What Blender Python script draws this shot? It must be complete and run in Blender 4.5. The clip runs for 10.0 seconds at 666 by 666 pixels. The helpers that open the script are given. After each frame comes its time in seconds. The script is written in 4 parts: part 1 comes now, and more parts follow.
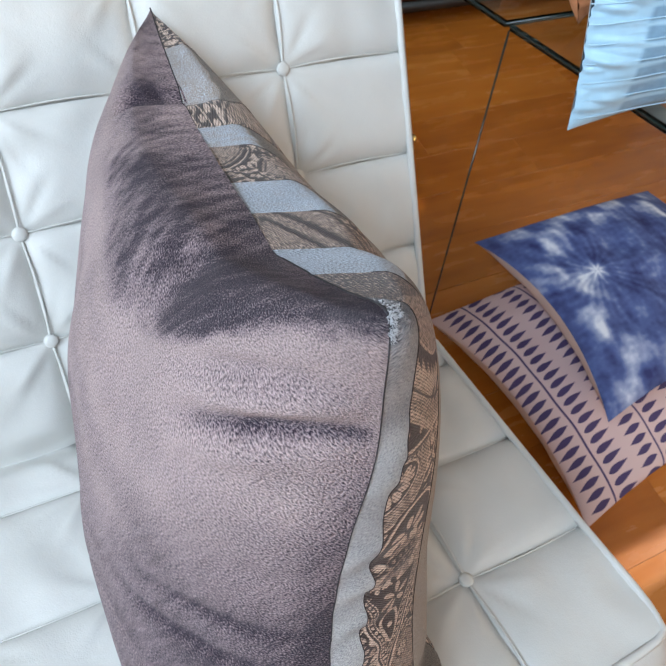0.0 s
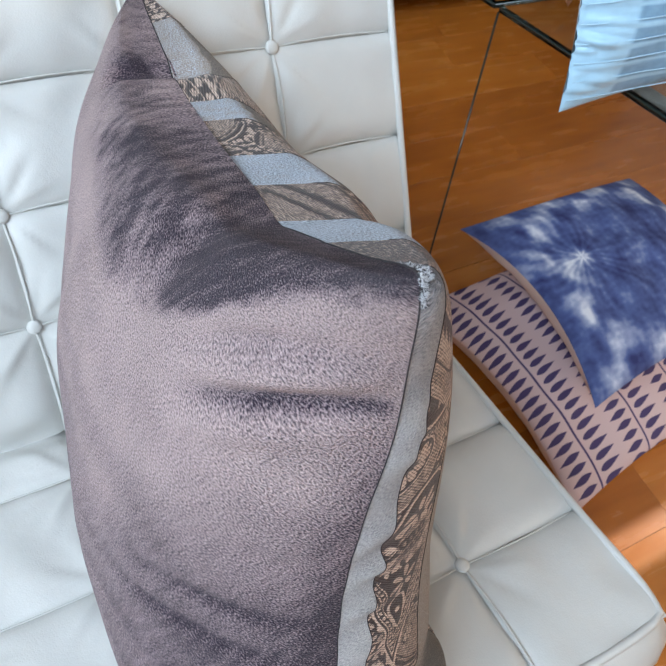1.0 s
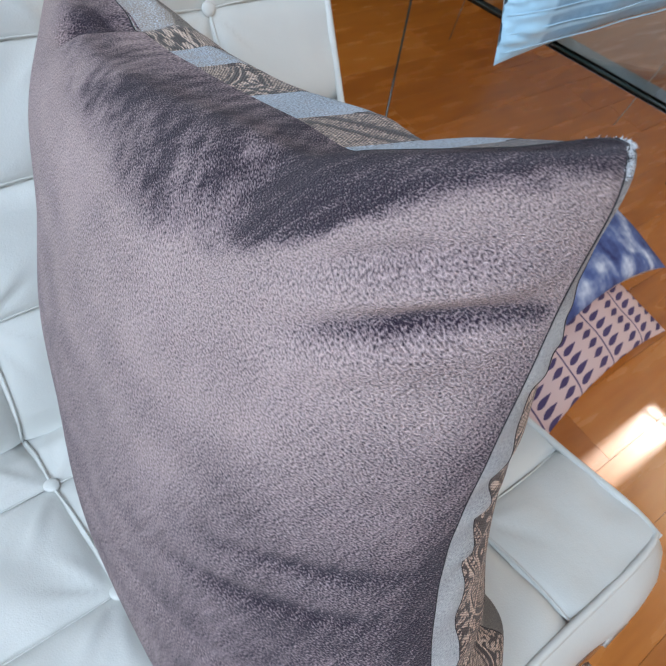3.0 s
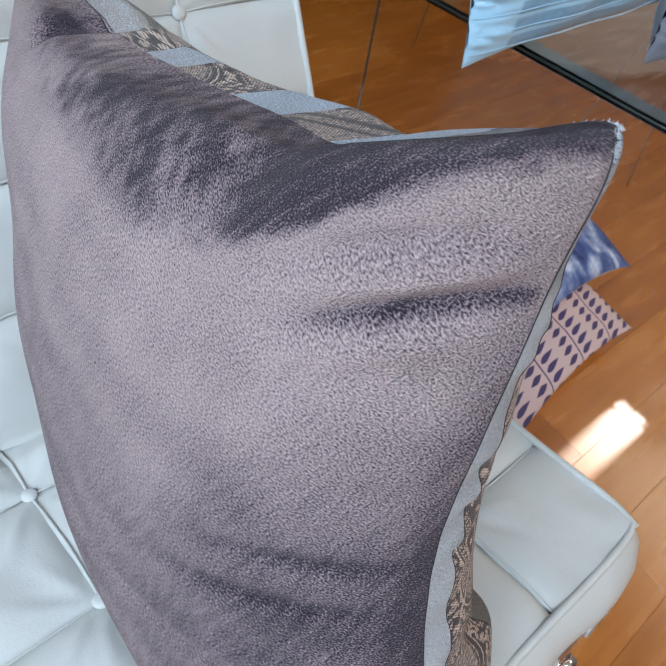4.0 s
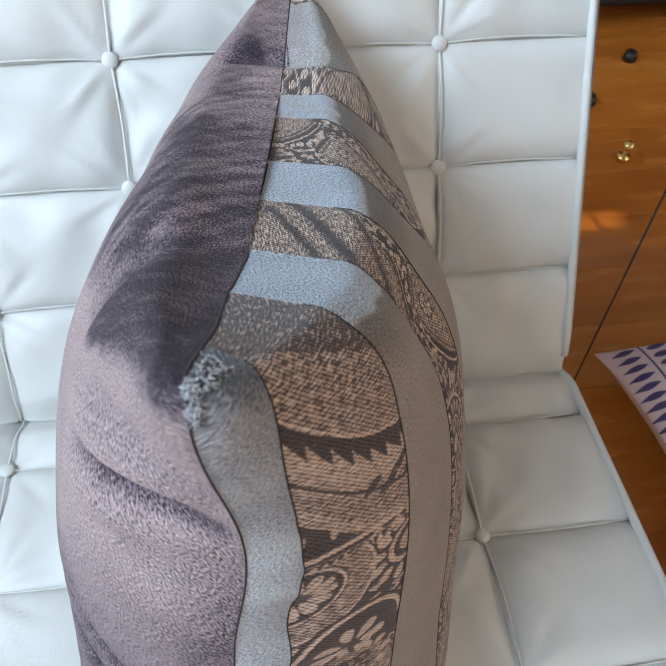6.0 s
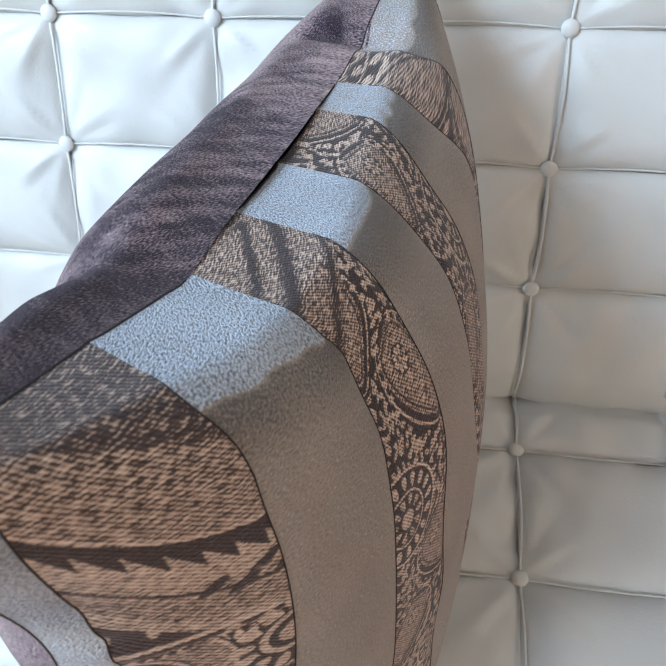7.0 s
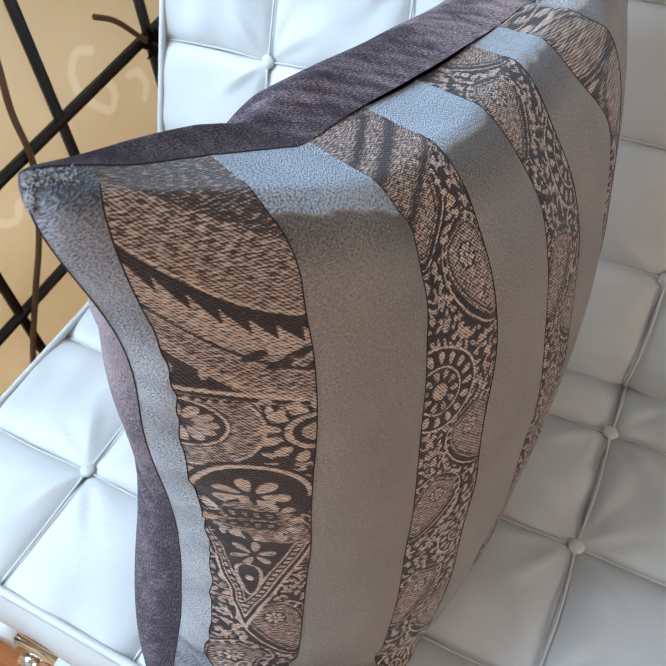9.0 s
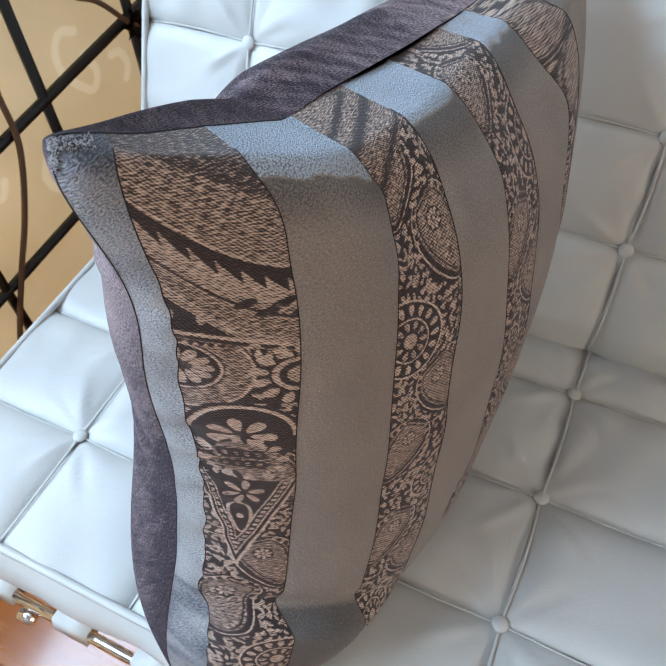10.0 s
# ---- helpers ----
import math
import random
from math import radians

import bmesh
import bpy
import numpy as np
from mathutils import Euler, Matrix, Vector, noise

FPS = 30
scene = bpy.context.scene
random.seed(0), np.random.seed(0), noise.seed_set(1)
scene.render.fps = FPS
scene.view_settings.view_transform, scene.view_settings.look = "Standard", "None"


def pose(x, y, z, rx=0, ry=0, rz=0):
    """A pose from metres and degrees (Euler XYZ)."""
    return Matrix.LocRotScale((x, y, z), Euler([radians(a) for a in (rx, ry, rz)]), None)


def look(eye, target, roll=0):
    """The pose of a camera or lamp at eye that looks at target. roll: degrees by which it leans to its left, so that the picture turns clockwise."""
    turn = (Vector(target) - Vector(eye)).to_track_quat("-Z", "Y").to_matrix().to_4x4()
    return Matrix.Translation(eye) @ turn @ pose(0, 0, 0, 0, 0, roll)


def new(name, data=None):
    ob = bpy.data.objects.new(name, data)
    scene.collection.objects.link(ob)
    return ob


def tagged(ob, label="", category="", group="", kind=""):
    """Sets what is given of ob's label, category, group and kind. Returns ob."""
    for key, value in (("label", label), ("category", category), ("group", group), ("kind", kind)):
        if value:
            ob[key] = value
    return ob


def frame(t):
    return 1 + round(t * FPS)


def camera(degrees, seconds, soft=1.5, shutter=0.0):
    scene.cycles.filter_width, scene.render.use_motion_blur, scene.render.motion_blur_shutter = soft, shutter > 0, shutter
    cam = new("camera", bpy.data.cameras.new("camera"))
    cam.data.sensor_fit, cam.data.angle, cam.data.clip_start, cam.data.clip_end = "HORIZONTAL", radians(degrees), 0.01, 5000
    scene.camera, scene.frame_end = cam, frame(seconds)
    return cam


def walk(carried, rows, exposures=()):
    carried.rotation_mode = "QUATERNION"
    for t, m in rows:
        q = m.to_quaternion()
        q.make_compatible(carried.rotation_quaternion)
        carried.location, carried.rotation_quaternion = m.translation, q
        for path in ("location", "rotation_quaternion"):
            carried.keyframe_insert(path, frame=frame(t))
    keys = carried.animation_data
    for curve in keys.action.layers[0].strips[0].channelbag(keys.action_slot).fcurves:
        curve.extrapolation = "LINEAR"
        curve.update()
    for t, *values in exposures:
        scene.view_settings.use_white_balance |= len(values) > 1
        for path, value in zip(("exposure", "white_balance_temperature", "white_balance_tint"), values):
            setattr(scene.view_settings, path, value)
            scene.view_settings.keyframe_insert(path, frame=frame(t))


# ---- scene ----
cam = camera(49.67, 10.0)
# seconds, eye (m), turns (degrees)
ROWS = [
    (0, -0.1346, -0.4102, 1.1074, 36.013, -8.523, -25.602),
    (0.5, -0.1343, -0.4075, 1.0995, 35.800, -8.741, -26.123),
    (1, -0.1462, -0.4036, 1.0882, 35.706, -9.828, -27.001),
    (1.5, -0.1677, -0.3913, 1.0746, 35.923, -10.892, -29.796),
    (2, -0.1869, -0.3779, 1.0573, 36.756, -12.236, -33.418),
    (2.5, -0.2090, -0.3635, 1.0405, 37.043, -12.922, -35.876),
    (4, -0.2365, -0.3636, 1.0249, 39.189, -14.793, -40.865),
    (4.5, -0.1876, -0.3772, 1.0330, 38.359, -11.611, -35.544),
    (5, -0.1334, -0.4040, 1.0568, 36.854, -8.374, -26.020),
    (5.5, -0.0805, -0.3977, 1.0613, 35.377, -3.551, -15.380),
    (6, -0.0125, -0.3767, 1.0572, 33.239, -1.829, -7.205),
    (6.2, 0.0117, -0.3596, 1.0561, 32.271, -0.435, -4.218),
    (7.3, 0.0847, -0.3227, 1.0365, 28.568, 4.573, 11.239),
    (7.5, 0.0941, -0.3221, 1.0313, 28.049, 5.165, 13.594),
    (8, 0.1053, -0.3445, 1.0308, 28.815, 6.131, 18.434),
    (8.5, 0.1094, -0.3663, 1.0430, 29.699, 7.459, 24.055),
    (9, 0.1297, -0.3794, 1.0653, 29.830, 8.031, 25.887),
    (9.5, 0.1383, -0.3954, 1.0787, 29.039, 8.436, 26.260),
    (10, 0.1460, -0.4064, 1.0915, 28.332, 6.855, 24.699),
]
cam.data.dof.use_dof, cam.data.dof.focus_distance, cam.data.dof.aperture_fstop = True, 0.36, 32.0
walk(cam, [(t, pose(x, y, z, rx, ry, rz)) for t, x, y, z, rx, ry, rz in ROWS],
     [(0.0, -0.09, 6750, 13), (2.5, -0.24, 6550, 13), (4.2, -0.29, 6420, 11), (5.0, -0.16, 6400, 11), (6.0, -0.06, 6520, 11), (7.5, 0.15, 6150, 12), (9.5, 0.02, 6020, 10), (10.0, -0.04, 6020, 10)])

# ---- light ----
world = bpy.data.worlds.new("world")
scene.world = world
world.use_nodes = True
wn = world.node_tree.nodes
sky = wn.new("ShaderNodeTexSky")
sky.sky_type = "NISHITA"
sky.sun_disc = False
SUN_UP = radians(35)
sky.sun_elevation, sky.sun_rotation = SUN_UP, radians(90)
wn["Background"].inputs["Strength"].default_value = 0.1
world.node_tree.links.new(sky.outputs[0], wn["Background"].inputs["Color"])
sun = bpy.data.lights.new("sun", "SUN")
sun.energy, sun.angle, sun.color = 5.0, radians(0.5), (1.0, 0.93, 0.82)
new("sun", sun).matrix_world = look((math.cos(SUN_UP), 0, math.sin(SUN_UP)), (0, 0, 0))
scene.view_settings.exposure = 0.0


def area(name, eye, target, sx, sy, watts, colour):
    lamp = bpy.data.lights.new(name, "AREA")
    lamp.shape, lamp.size, lamp.size_y, lamp.energy, lamp.color = "RECTANGLE", sx, sy, watts, colour
    ob = new(name, lamp)
    ob.matrix_world = look(eye, target)
    return ob


# added lamp for the light from high on the left; its source is unknown
area("added_top_light", (-1.55, -1.0, 2.66), (-0.05, -0.15, 0.7), 2.0, 1.0, 110, (0.62, 0.81, 1.0))
area("window_light", (-2.42, -0.3, 1.75), (0.0, -0.3, 0.8), 2.0, 1.4, 60, (0.66, 0.83, 1.0))
# added lamp behind the lattice screen, to make its cream panels glow
area("panel_backlight", (-1.15, -0.4, 0.32), (0.0, -0.4, 0.32), 2.0, 0.5, 13.5, (0.98, 0.97, 1.0))
# added warm fill before the east wall, which has no window there
area("warm_fill_light", (2.88, -1.1, 1.6), (0.35, -0.1, 0.55), 1.8, 1.2, 38, (1.0, 0.83, 0.64))

# ---- materials ----


def nodes(name):
    m = bpy.data.materials.new(name)
    m.use_nodes = True
    nt = m.node_tree
    return m, nt, nt.nodes["Principled BSDF"]


def add(nt, kind, **values):
    n = nt.nodes.new("ShaderNode" + kind)
    for k, v in values.items():
        n.inputs[k.replace("_", " ")].default_value = v
    return n


def mathn(nt, op, a, b=None, clamp=False):
    n = nt.nodes.new("ShaderNodeMath")
    n.operation, n.use_clamp = op, clamp
    for i, v in enumerate((a, b)):
        if v is None:
            continue
        if isinstance(v, (int, float)):
            n.inputs[i].default_value = v
        else:
            nt.links.new(v, n.inputs[i])
    return n.outputs[0]


def noisen(nt, vec, scale, detail=4.0, stretch=None, turn=(0, 0, 0)):
    """Noise; stretch: how much finer along each axis, after the turn."""
    n = add(nt, "TexNoise", Scale=scale, Detail=detail)
    if stretch:
        mp = nt.nodes.new("ShaderNodeMapping")
        mp.vector_type = "TEXTURE"
        mp.inputs["Scale"].default_value = [1 / k for k in stretch]
        mp.inputs["Rotation"].default_value = turn
        nt.links.new(vec, mp.inputs["Vector"])
        vec = mp.outputs[0]
    nt.links.new(vec, n.inputs["Vector"])
    return n.outputs[0]


def rampn(nt, value, stops):
    r = nt.nodes.new("ShaderNodeValToRGB")
    e = r.color_ramp.elements
    while len(e) < len(stops):
        e.new(0.5)
    for el, (p, c) in zip(e, stops):
        el.position, el.color = p, (*c, 1)
    nt.links.new(value, r.inputs[0])
    return r.outputs[0]


def bumpn(nt, b, height, strength, distance):
    n = nt.nodes.new("ShaderNodeBump")
    n.inputs["Strength"].default_value, n.inputs["Distance"].default_value = strength, distance
    nt.links.new(height, n.inputs["Height"])
    nt.links.new(n.outputs[0], b.inputs["Normal"])


def plain(name, colour, rough=0.5, metal=0.0, grain=40.0, vary=0.08, bump=0.1, bump_scale=400.0, sheen=0.0, coat=0.0):
    """Two scales of variation in colour and a fine relief."""
    m, nt, b = nodes(name)
    tc = nt.nodes.new("ShaderNodeTexCoord").outputs["Object"]
    s = mathn(nt, "ADD", noisen(nt, tc, grain, 6), noisen(nt, tc, grain * 0.12, 3))
    lo, hi = [c * (1 - vary) for c in colour], [min(1, c * (1 + vary)) for c in colour]
    nt.links.new(rampn(nt, mathn(nt, "MULTIPLY", s, 0.5), [(0.3, lo), (0.7, hi)]), b.inputs["Base Color"])
    b.inputs["Roughness"].default_value, b.inputs["Metallic"].default_value = rough, metal
    b.inputs["Sheen Weight"].default_value, b.inputs["Coat Weight"].default_value = sheen, coat
    if bump:
        bumpn(nt, b, noisen(nt, tc, bump_scale, 4), bump, 0.002)
    return m


COOL = (1.0, 0.985, 1.06)       # cool tint wherever nap is above zero: brushed pile and painted shade


def velvet(name, dark, light, streak, sheen, pile=1200.0, relief=0.6, sky_sheen=None, gloss=0.0, depth=0.85, grit=1.35, level=0.62):
    """Pile cloth: soft wide tone, fine tufts, and darker streaks where the nap attribute marks brushed pile and painted
    shade.
    With a second pair of colours a sky sheen is painted there, else it is darker."""
    m, nt, b = nodes(name)
    tc = nt.nodes.new("ShaderNodeTexCoord").outputs["Object"]
    uv = nt.nodes.new("ShaderNodeAttribute")
    uv.attribute_name = "cloth"
    at = nt.nodes.new("ShaderNodeAttribute")
    at.attribute_name = "nap_shading"
    fine = noisen(nt, uv.outputs["Vector"], 60, 9, (0.8, 3.0, 1.0), (0, 0, 2.2))
    wide = noisen(nt, tc, 16, 6)
    speck = noisen(nt, uv.outputs["Vector"], pile, 2, (0.75, 1.5, 1.0), (0, 0, 0.7))
    s = mathn(nt, "ADD", mathn(nt, "MULTIPLY", mathn(nt, "SUBTRACT", fine, 0.5), streak), mathn(nt, "MULTIPLY", mathn(nt, "SUBTRACT", wide, 0.5), 0.55))
    s = mathn(nt, "ADD", mathn(nt, "ADD", s, level), mathn(nt, "MULTIPLY", mathn(nt, "SUBTRACT", speck, 0.5), grit))
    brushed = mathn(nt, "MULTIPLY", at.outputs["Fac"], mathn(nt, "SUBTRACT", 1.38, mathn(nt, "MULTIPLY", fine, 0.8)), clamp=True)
    # negative values paint a dark, speckled band into the colour
    dimmed = mathn(nt, "MULTIPLY", mathn(nt, "MULTIPLY", at.outputs["Fac"], -1.0, clamp=True), mathn(nt, "SUBTRACT", 1.3, speck))
    s = mathn(nt, "SUBTRACT", s, mathn(nt, "MULTIPLY", dimmed, 0.75))
    if not sky_sheen:
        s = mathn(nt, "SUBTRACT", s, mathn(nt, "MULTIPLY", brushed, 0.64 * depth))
    col = rampn(nt, s, [(0.05, dark), (0.95, light)])
    cool = nt.nodes.new("ShaderNodeMix")
    cool.data_type, cool.blend_type = "RGBA", "MULTIPLY"
    nt.links.new(mathn(nt, "MULTIPLY", at.outputs["Fac"], 1.6, clamp=True), cool.inputs[0])
    nt.links.new(col, cool.inputs[6])
    cool.inputs[7].default_value = (*COOL, 1)
    col = cool.outputs[2]
    # blue sky sheen painted as colour, with a speckled edge
    if sky_sheen:
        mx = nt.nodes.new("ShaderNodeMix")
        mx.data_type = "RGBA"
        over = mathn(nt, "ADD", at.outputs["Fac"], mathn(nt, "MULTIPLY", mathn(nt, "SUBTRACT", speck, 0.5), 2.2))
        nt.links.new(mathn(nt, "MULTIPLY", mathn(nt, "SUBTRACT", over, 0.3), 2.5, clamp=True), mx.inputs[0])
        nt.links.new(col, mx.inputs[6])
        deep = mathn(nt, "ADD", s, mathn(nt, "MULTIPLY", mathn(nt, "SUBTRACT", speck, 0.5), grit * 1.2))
        nt.links.new(rampn(nt, deep, [(0.05, sky_sheen[0]), (0.95, sky_sheen[1])]), mx.inputs[7])
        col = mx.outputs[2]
    nt.links.new(col, b.inputs["Base Color"])
    b.inputs["Roughness"].default_value = 0.85 - 0.45 * gloss
    b.inputs["Specular IOR Level"].default_value = 0.2 + 0.3 * (gloss > 0)
    b.inputs["IOR"].default_value = 1.5 + gloss
    b.inputs["Specular Tint"].default_value = (1 - 0.6 * gloss, 1 - 0.3 * gloss, 1, 1)
    b.inputs["Sheen Weight"].default_value, b.inputs["Sheen Roughness"].default_value = sheen, 0.25
    b.inputs["Sheen Tint"].default_value = (*[0.5 + 0.5 * c for c in light], 1)
    bumpn(nt, b, speck, relief, 0.004)
    return m


def patterned(name, stops, rough, hatch=0.0, sheen=0.0, relief=0.25):
    """Cloth whose woven or dyed figure is carried by the attribute "figure"; hatch: strength of the twill lines."""
    m, nt, b = nodes(name)
    tc = nt.nodes.new("ShaderNodeTexCoord").outputs["Object"]
    at = nt.nodes.new("ShaderNodeAttribute")
    at.attribute_name = "figure"
    uv = nt.nodes.new("ShaderNodeAttribute")
    uv.attribute_name = "cloth"
    s = at.outputs["Fac"]
    s = mathn(nt, "ADD", s, mathn(nt, "MULTIPLY", mathn(nt, "SUBTRACT", noisen(nt, tc, 140, 4), 0.5), 0.25))
    height = noisen(nt, tc, 900, 3)
    if hatch:
        dash = noisen(nt, uv.outputs["Vector"], 1100, 1.0, (0.24, 1.25, 1.0), (0, 0, 0.2))
        s = mathn(nt, "ADD", at.outputs["Fac"], mathn(nt, "MULTIPLY", mathn(nt, "SUBTRACT", dash, 0.5), hatch))
        w = nt.nodes.new("ShaderNodeTexWave")
        w.inputs["Scale"].default_value, w.inputs["Distortion"].default_value = 300, 1.2
        w.bands_direction = "DIAGONAL"
        nt.links.new(uv.outputs["Vector"], w.inputs["Vector"])
        s = mathn(nt, "SUBTRACT", s, mathn(nt, "MULTIPLY", w.outputs["Fac"], mathn(nt, "ADD", 0.02, mathn(nt, "MULTIPLY", at.outputs["Fac"], 0.34))))
        height = mathn(nt, "ADD", mathn(nt, "MULTIPLY", w.outputs["Fac"], 0.3), mathn(nt, "ADD", mathn(nt, "MULTIPLY", dash, 0.9), mathn(nt, "MULTIPLY", at.outputs["Fac"], 0.7)))
    nt.links.new(rampn(nt, s, stops), b.inputs["Base Color"])
    b.inputs["Roughness"].default_value, b.inputs["Sheen Weight"].default_value = rough, sheen
    b.inputs["Specular IOR Level"].default_value = 0.3
    b.inputs["IOR"].default_value = 1.5
    bumpn(nt, b, height, relief, 0.0008)
    return m


def leather():
    m, nt, b = nodes("white_leather")
    tc = nt.nodes.new("ShaderNodeTexCoord").outputs["Object"]
    nt.links.new(rampn(nt, noisen(nt, tc, 9, 5), [(0.3, (0.57, 0.565, 0.53)), (0.7, (0.64, 0.635, 0.60))]), b.inputs["Base Color"])
    r = mathn(nt, "ADD", mathn(nt, "MULTIPLY", noisen(nt, tc, 40, 4), 0.2), 0.36)
    nt.links.new(r, b.inputs["Roughness"])
    v = add(nt, "TexVoronoi", Scale=700.0)
    nt.links.new(tc, v.inputs["Vector"])
    h = mathn(nt, "ADD", mathn(nt, "MULTIPLY", v.outputs["Distance"], 0.3), mathn(nt, "MULTIPLY", noisen(nt, tc, 45, 4), 1.2))
    bumpn(nt, b, h, 0.16, 0.0025)
    return m


def wood():
    m, nt, b = nodes("oiled_wood")
    tc = nt.nodes.new("ShaderNodeTexCoord").outputs["Object"]
    rnd = nt.nodes.new("ShaderNodeObjectInfo").outputs["Random"]
    off = nt.nodes.new("ShaderNodeVectorMath")
    off.operation = "ADD"
    cmb = nt.nodes.new("ShaderNodeCombineXYZ")
    nt.links.new(mathn(nt, "MULTIPLY", rnd, 37.0), cmb.inputs[0])
    nt.links.new(mathn(nt, "MULTIPLY", rnd, 11.0), cmb.inputs[1])
    nt.links.new(tc, off.inputs[0])
    nt.links.new(cmb.outputs[0], off.inputs[1])
    g = noisen(nt, off.outputs[0], 9, 8, (0.5, 3.0, 1.0))
    s = mathn(nt, "ADD", mathn(nt, "MULTIPLY", g, 0.75), mathn(nt, "MULTIPLY", rnd, 0.3))
    nt.links.new(rampn(nt, s, [(0.2, (0.28, 0.078, 0.010)), (0.55, (0.45, 0.145, 0.020)), (0.9, (0.56, 0.215, 0.040))]), b.inputs["Base Color"])
    nt.links.new(mathn(nt, "ADD", mathn(nt, "MULTIPLY", g, 0.2), 0.16), b.inputs["Roughness"])
    b.inputs["Coat Weight"].default_value, b.inputs["Coat Roughness"].default_value = 0.5, 0.12
    bumpn(nt, b, g, 0.1, 0.002)
    return m


def glass():
    m, nt, b = nodes("table_glass")
    b.inputs["Base Color"].default_value = (0.86, 0.95, 0.92, 1)
    b.inputs["Transmission Weight"].default_value = 1.0
    b.inputs["Roughness"].default_value = 0.02
    b.inputs["IOR"].default_value = 1.5
    return m


def paper(name, lo, hi):
    """Translucent cream panel; a lamp added behind it makes it glow."""
    m, nt, b = nodes(name)
    tc = nt.nodes.new("ShaderNodeTexCoord").outputs["Object"]
    col = rampn(nt, noisen(nt, tc, 6, 5), [(0.3, lo), (0.7, hi)])
    nt.links.new(col, b.inputs["Base Color"])
    b.inputs["Roughness"].default_value = 0.55
    at = nt.nodes.new("ShaderNodeAttribute")
    at.attribute_name = "figure"
    mc = nt.nodes.new("ShaderNodeMix")
    mc.data_type = "RGBA"
    nt.links.new(at.outputs["Fac"], mc.inputs[0])
    nt.links.new(col, mc.inputs[6])
    mc.inputs[7].default_value = (0.95, 0.91, 0.80, 1)
    tr = nt.nodes.new("ShaderNodeBsdfTranslucent")
    nt.links.new(mc.outputs[2], tr.inputs["Color"])
    nt.links.new(mc.outputs[2], b.inputs["Base Color"])
    mx = nt.nodes.new("ShaderNodeMixShader")
    mx.inputs[0].default_value = 0.5
    nt.links.new(b.outputs[0], mx.inputs[1])
    nt.links.new(tr.outputs[0], mx.inputs[2])
    nt.links.new(mx.outputs[0], nt.nodes["Material Output"].inputs["Surface"])
    return m


M_LEATHER = leather()
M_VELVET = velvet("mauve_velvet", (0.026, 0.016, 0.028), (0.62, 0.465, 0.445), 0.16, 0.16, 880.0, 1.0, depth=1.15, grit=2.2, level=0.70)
# taupe: the second colour pair paints the blue sky sheen of the tops
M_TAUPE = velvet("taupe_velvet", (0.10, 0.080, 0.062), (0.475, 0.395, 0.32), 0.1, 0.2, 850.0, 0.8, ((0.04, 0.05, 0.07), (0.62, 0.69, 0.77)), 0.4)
M_BAND = velvet("grey_velvet", (0.035, 0.036, 0.042), (0.63, 0.605, 0.57), 0.1, 0.35, 900.0, 0.9, None, 0.5, 0.95, 1.8, 0.72)
M_PAISLEY = patterned("paisley_brocade", [(0.15, (0.036, 0.026, 0.027)), (0.44, (0.085, 0.060, 0.054)), (0.56, (0.41, 0.30, 0.235)), (0.95, (0.77, 0.62, 0.515))], 0.5, 1.5, 0.1, 1.0)
M_TIE = patterned("tie_dyed_cotton", [(0.0, (0.028, 0.036, 0.13)), (0.4, (0.085, 0.125, 0.30)), (0.7, (0.29, 0.34, 0.51)), (1.0, (0.70, 0.73, 0.80))], 0.85)
M_LEAF = patterned("printed_cotton", [(0.35, (0.62, 0.46, 0.455)), (0.6, (0.07, 0.05, 0.13))], 0.85)
M_THREAD = plain("dark_thread", (0.022, 0.018, 0.021), 0.8, bump_scale=1500)
M_TUFT = plain("silver_thread", (0.55, 0.56, 0.58), 0.5)
M_CHROME = plain("chrome", (0.85, 0.85, 0.86), 0.07, 1.0, vary=0.02, bump=0)
M_BRASS = plain("brass", (0.85, 0.62, 0.25), 0.2, 1.0, vary=0.05, bump=0)
M_WOOD = wood()
M_UNDER = plain("subfloor", (0.05, 0.025, 0.012), 0.9)
M_WALL = plain("wall_paint", (0.60, 0.58, 0.54), 0.8, grain=5, vary=0.03, bump_scale=120)
M_DARKWOOD = plain("dark_red_wood", (0.13, 0.035, 0.015), 0.3, grain=12, vary=0.25)
M_PAPER = paper("cream_panel", (0.68, 0.58, 0.40), (0.76, 0.66, 0.48))
M_BLACK = plain("black_paint", (0.012, 0.011, 0.010), 0.45)
M_CORD = plain("brown_cord", (0.16, 0.09, 0.05), 0.6)
M_GLASS = glass()
M_GLASS_EDGE = plain("dark_glass_edge", (0.012, 0.02, 0.017), 0.1, vary=0.2, bump=0)
M_SHADE_STRIP = plain("shade_grey", (0.09, 0.085, 0.085), 0.35, grain=30, vary=0.25, bump=0.05)
M_BLUE = plain("pale_blue_satin", (0.38, 0.58, 0.70), 0.32, grain=14, vary=0.12, bump=0.15, bump_scale=60, sheen=0.3)
M_PLEAT = patterned("pleated_blue_satin", [(0.1, (0.40, 0.62, 0.75)), (0.5, (0.28, 0.46, 0.60)), (0.8, (0.15, 0.27, 0.38))], 0.3, 0.0, 0.3, 0.1)
M_COPPER = plain("copper_satin", (0.55, 0.22, 0.10), 0.3, grain=10, vary=0.3, bump=0.5, bump_scale=40)
M_PLUSH = velvet("grey_plush", (0.03, 0.032, 0.04), (0.24, 0.24, 0.27), 0.6, 0.6, 300.0, 0.8)
M_BACKING = plain("pale_cotton", (0.66, 0.52, 0.47), 0.9, bump_scale=700)

# ---- building helpers ----


def part(name, bm, mat, parent=None, label="", smooth=True):
    me = bpy.data.meshes.new(name)
    bm.to_mesh(me)
    bm.free()
    return linked(name, me, mat, parent, label, smooth)


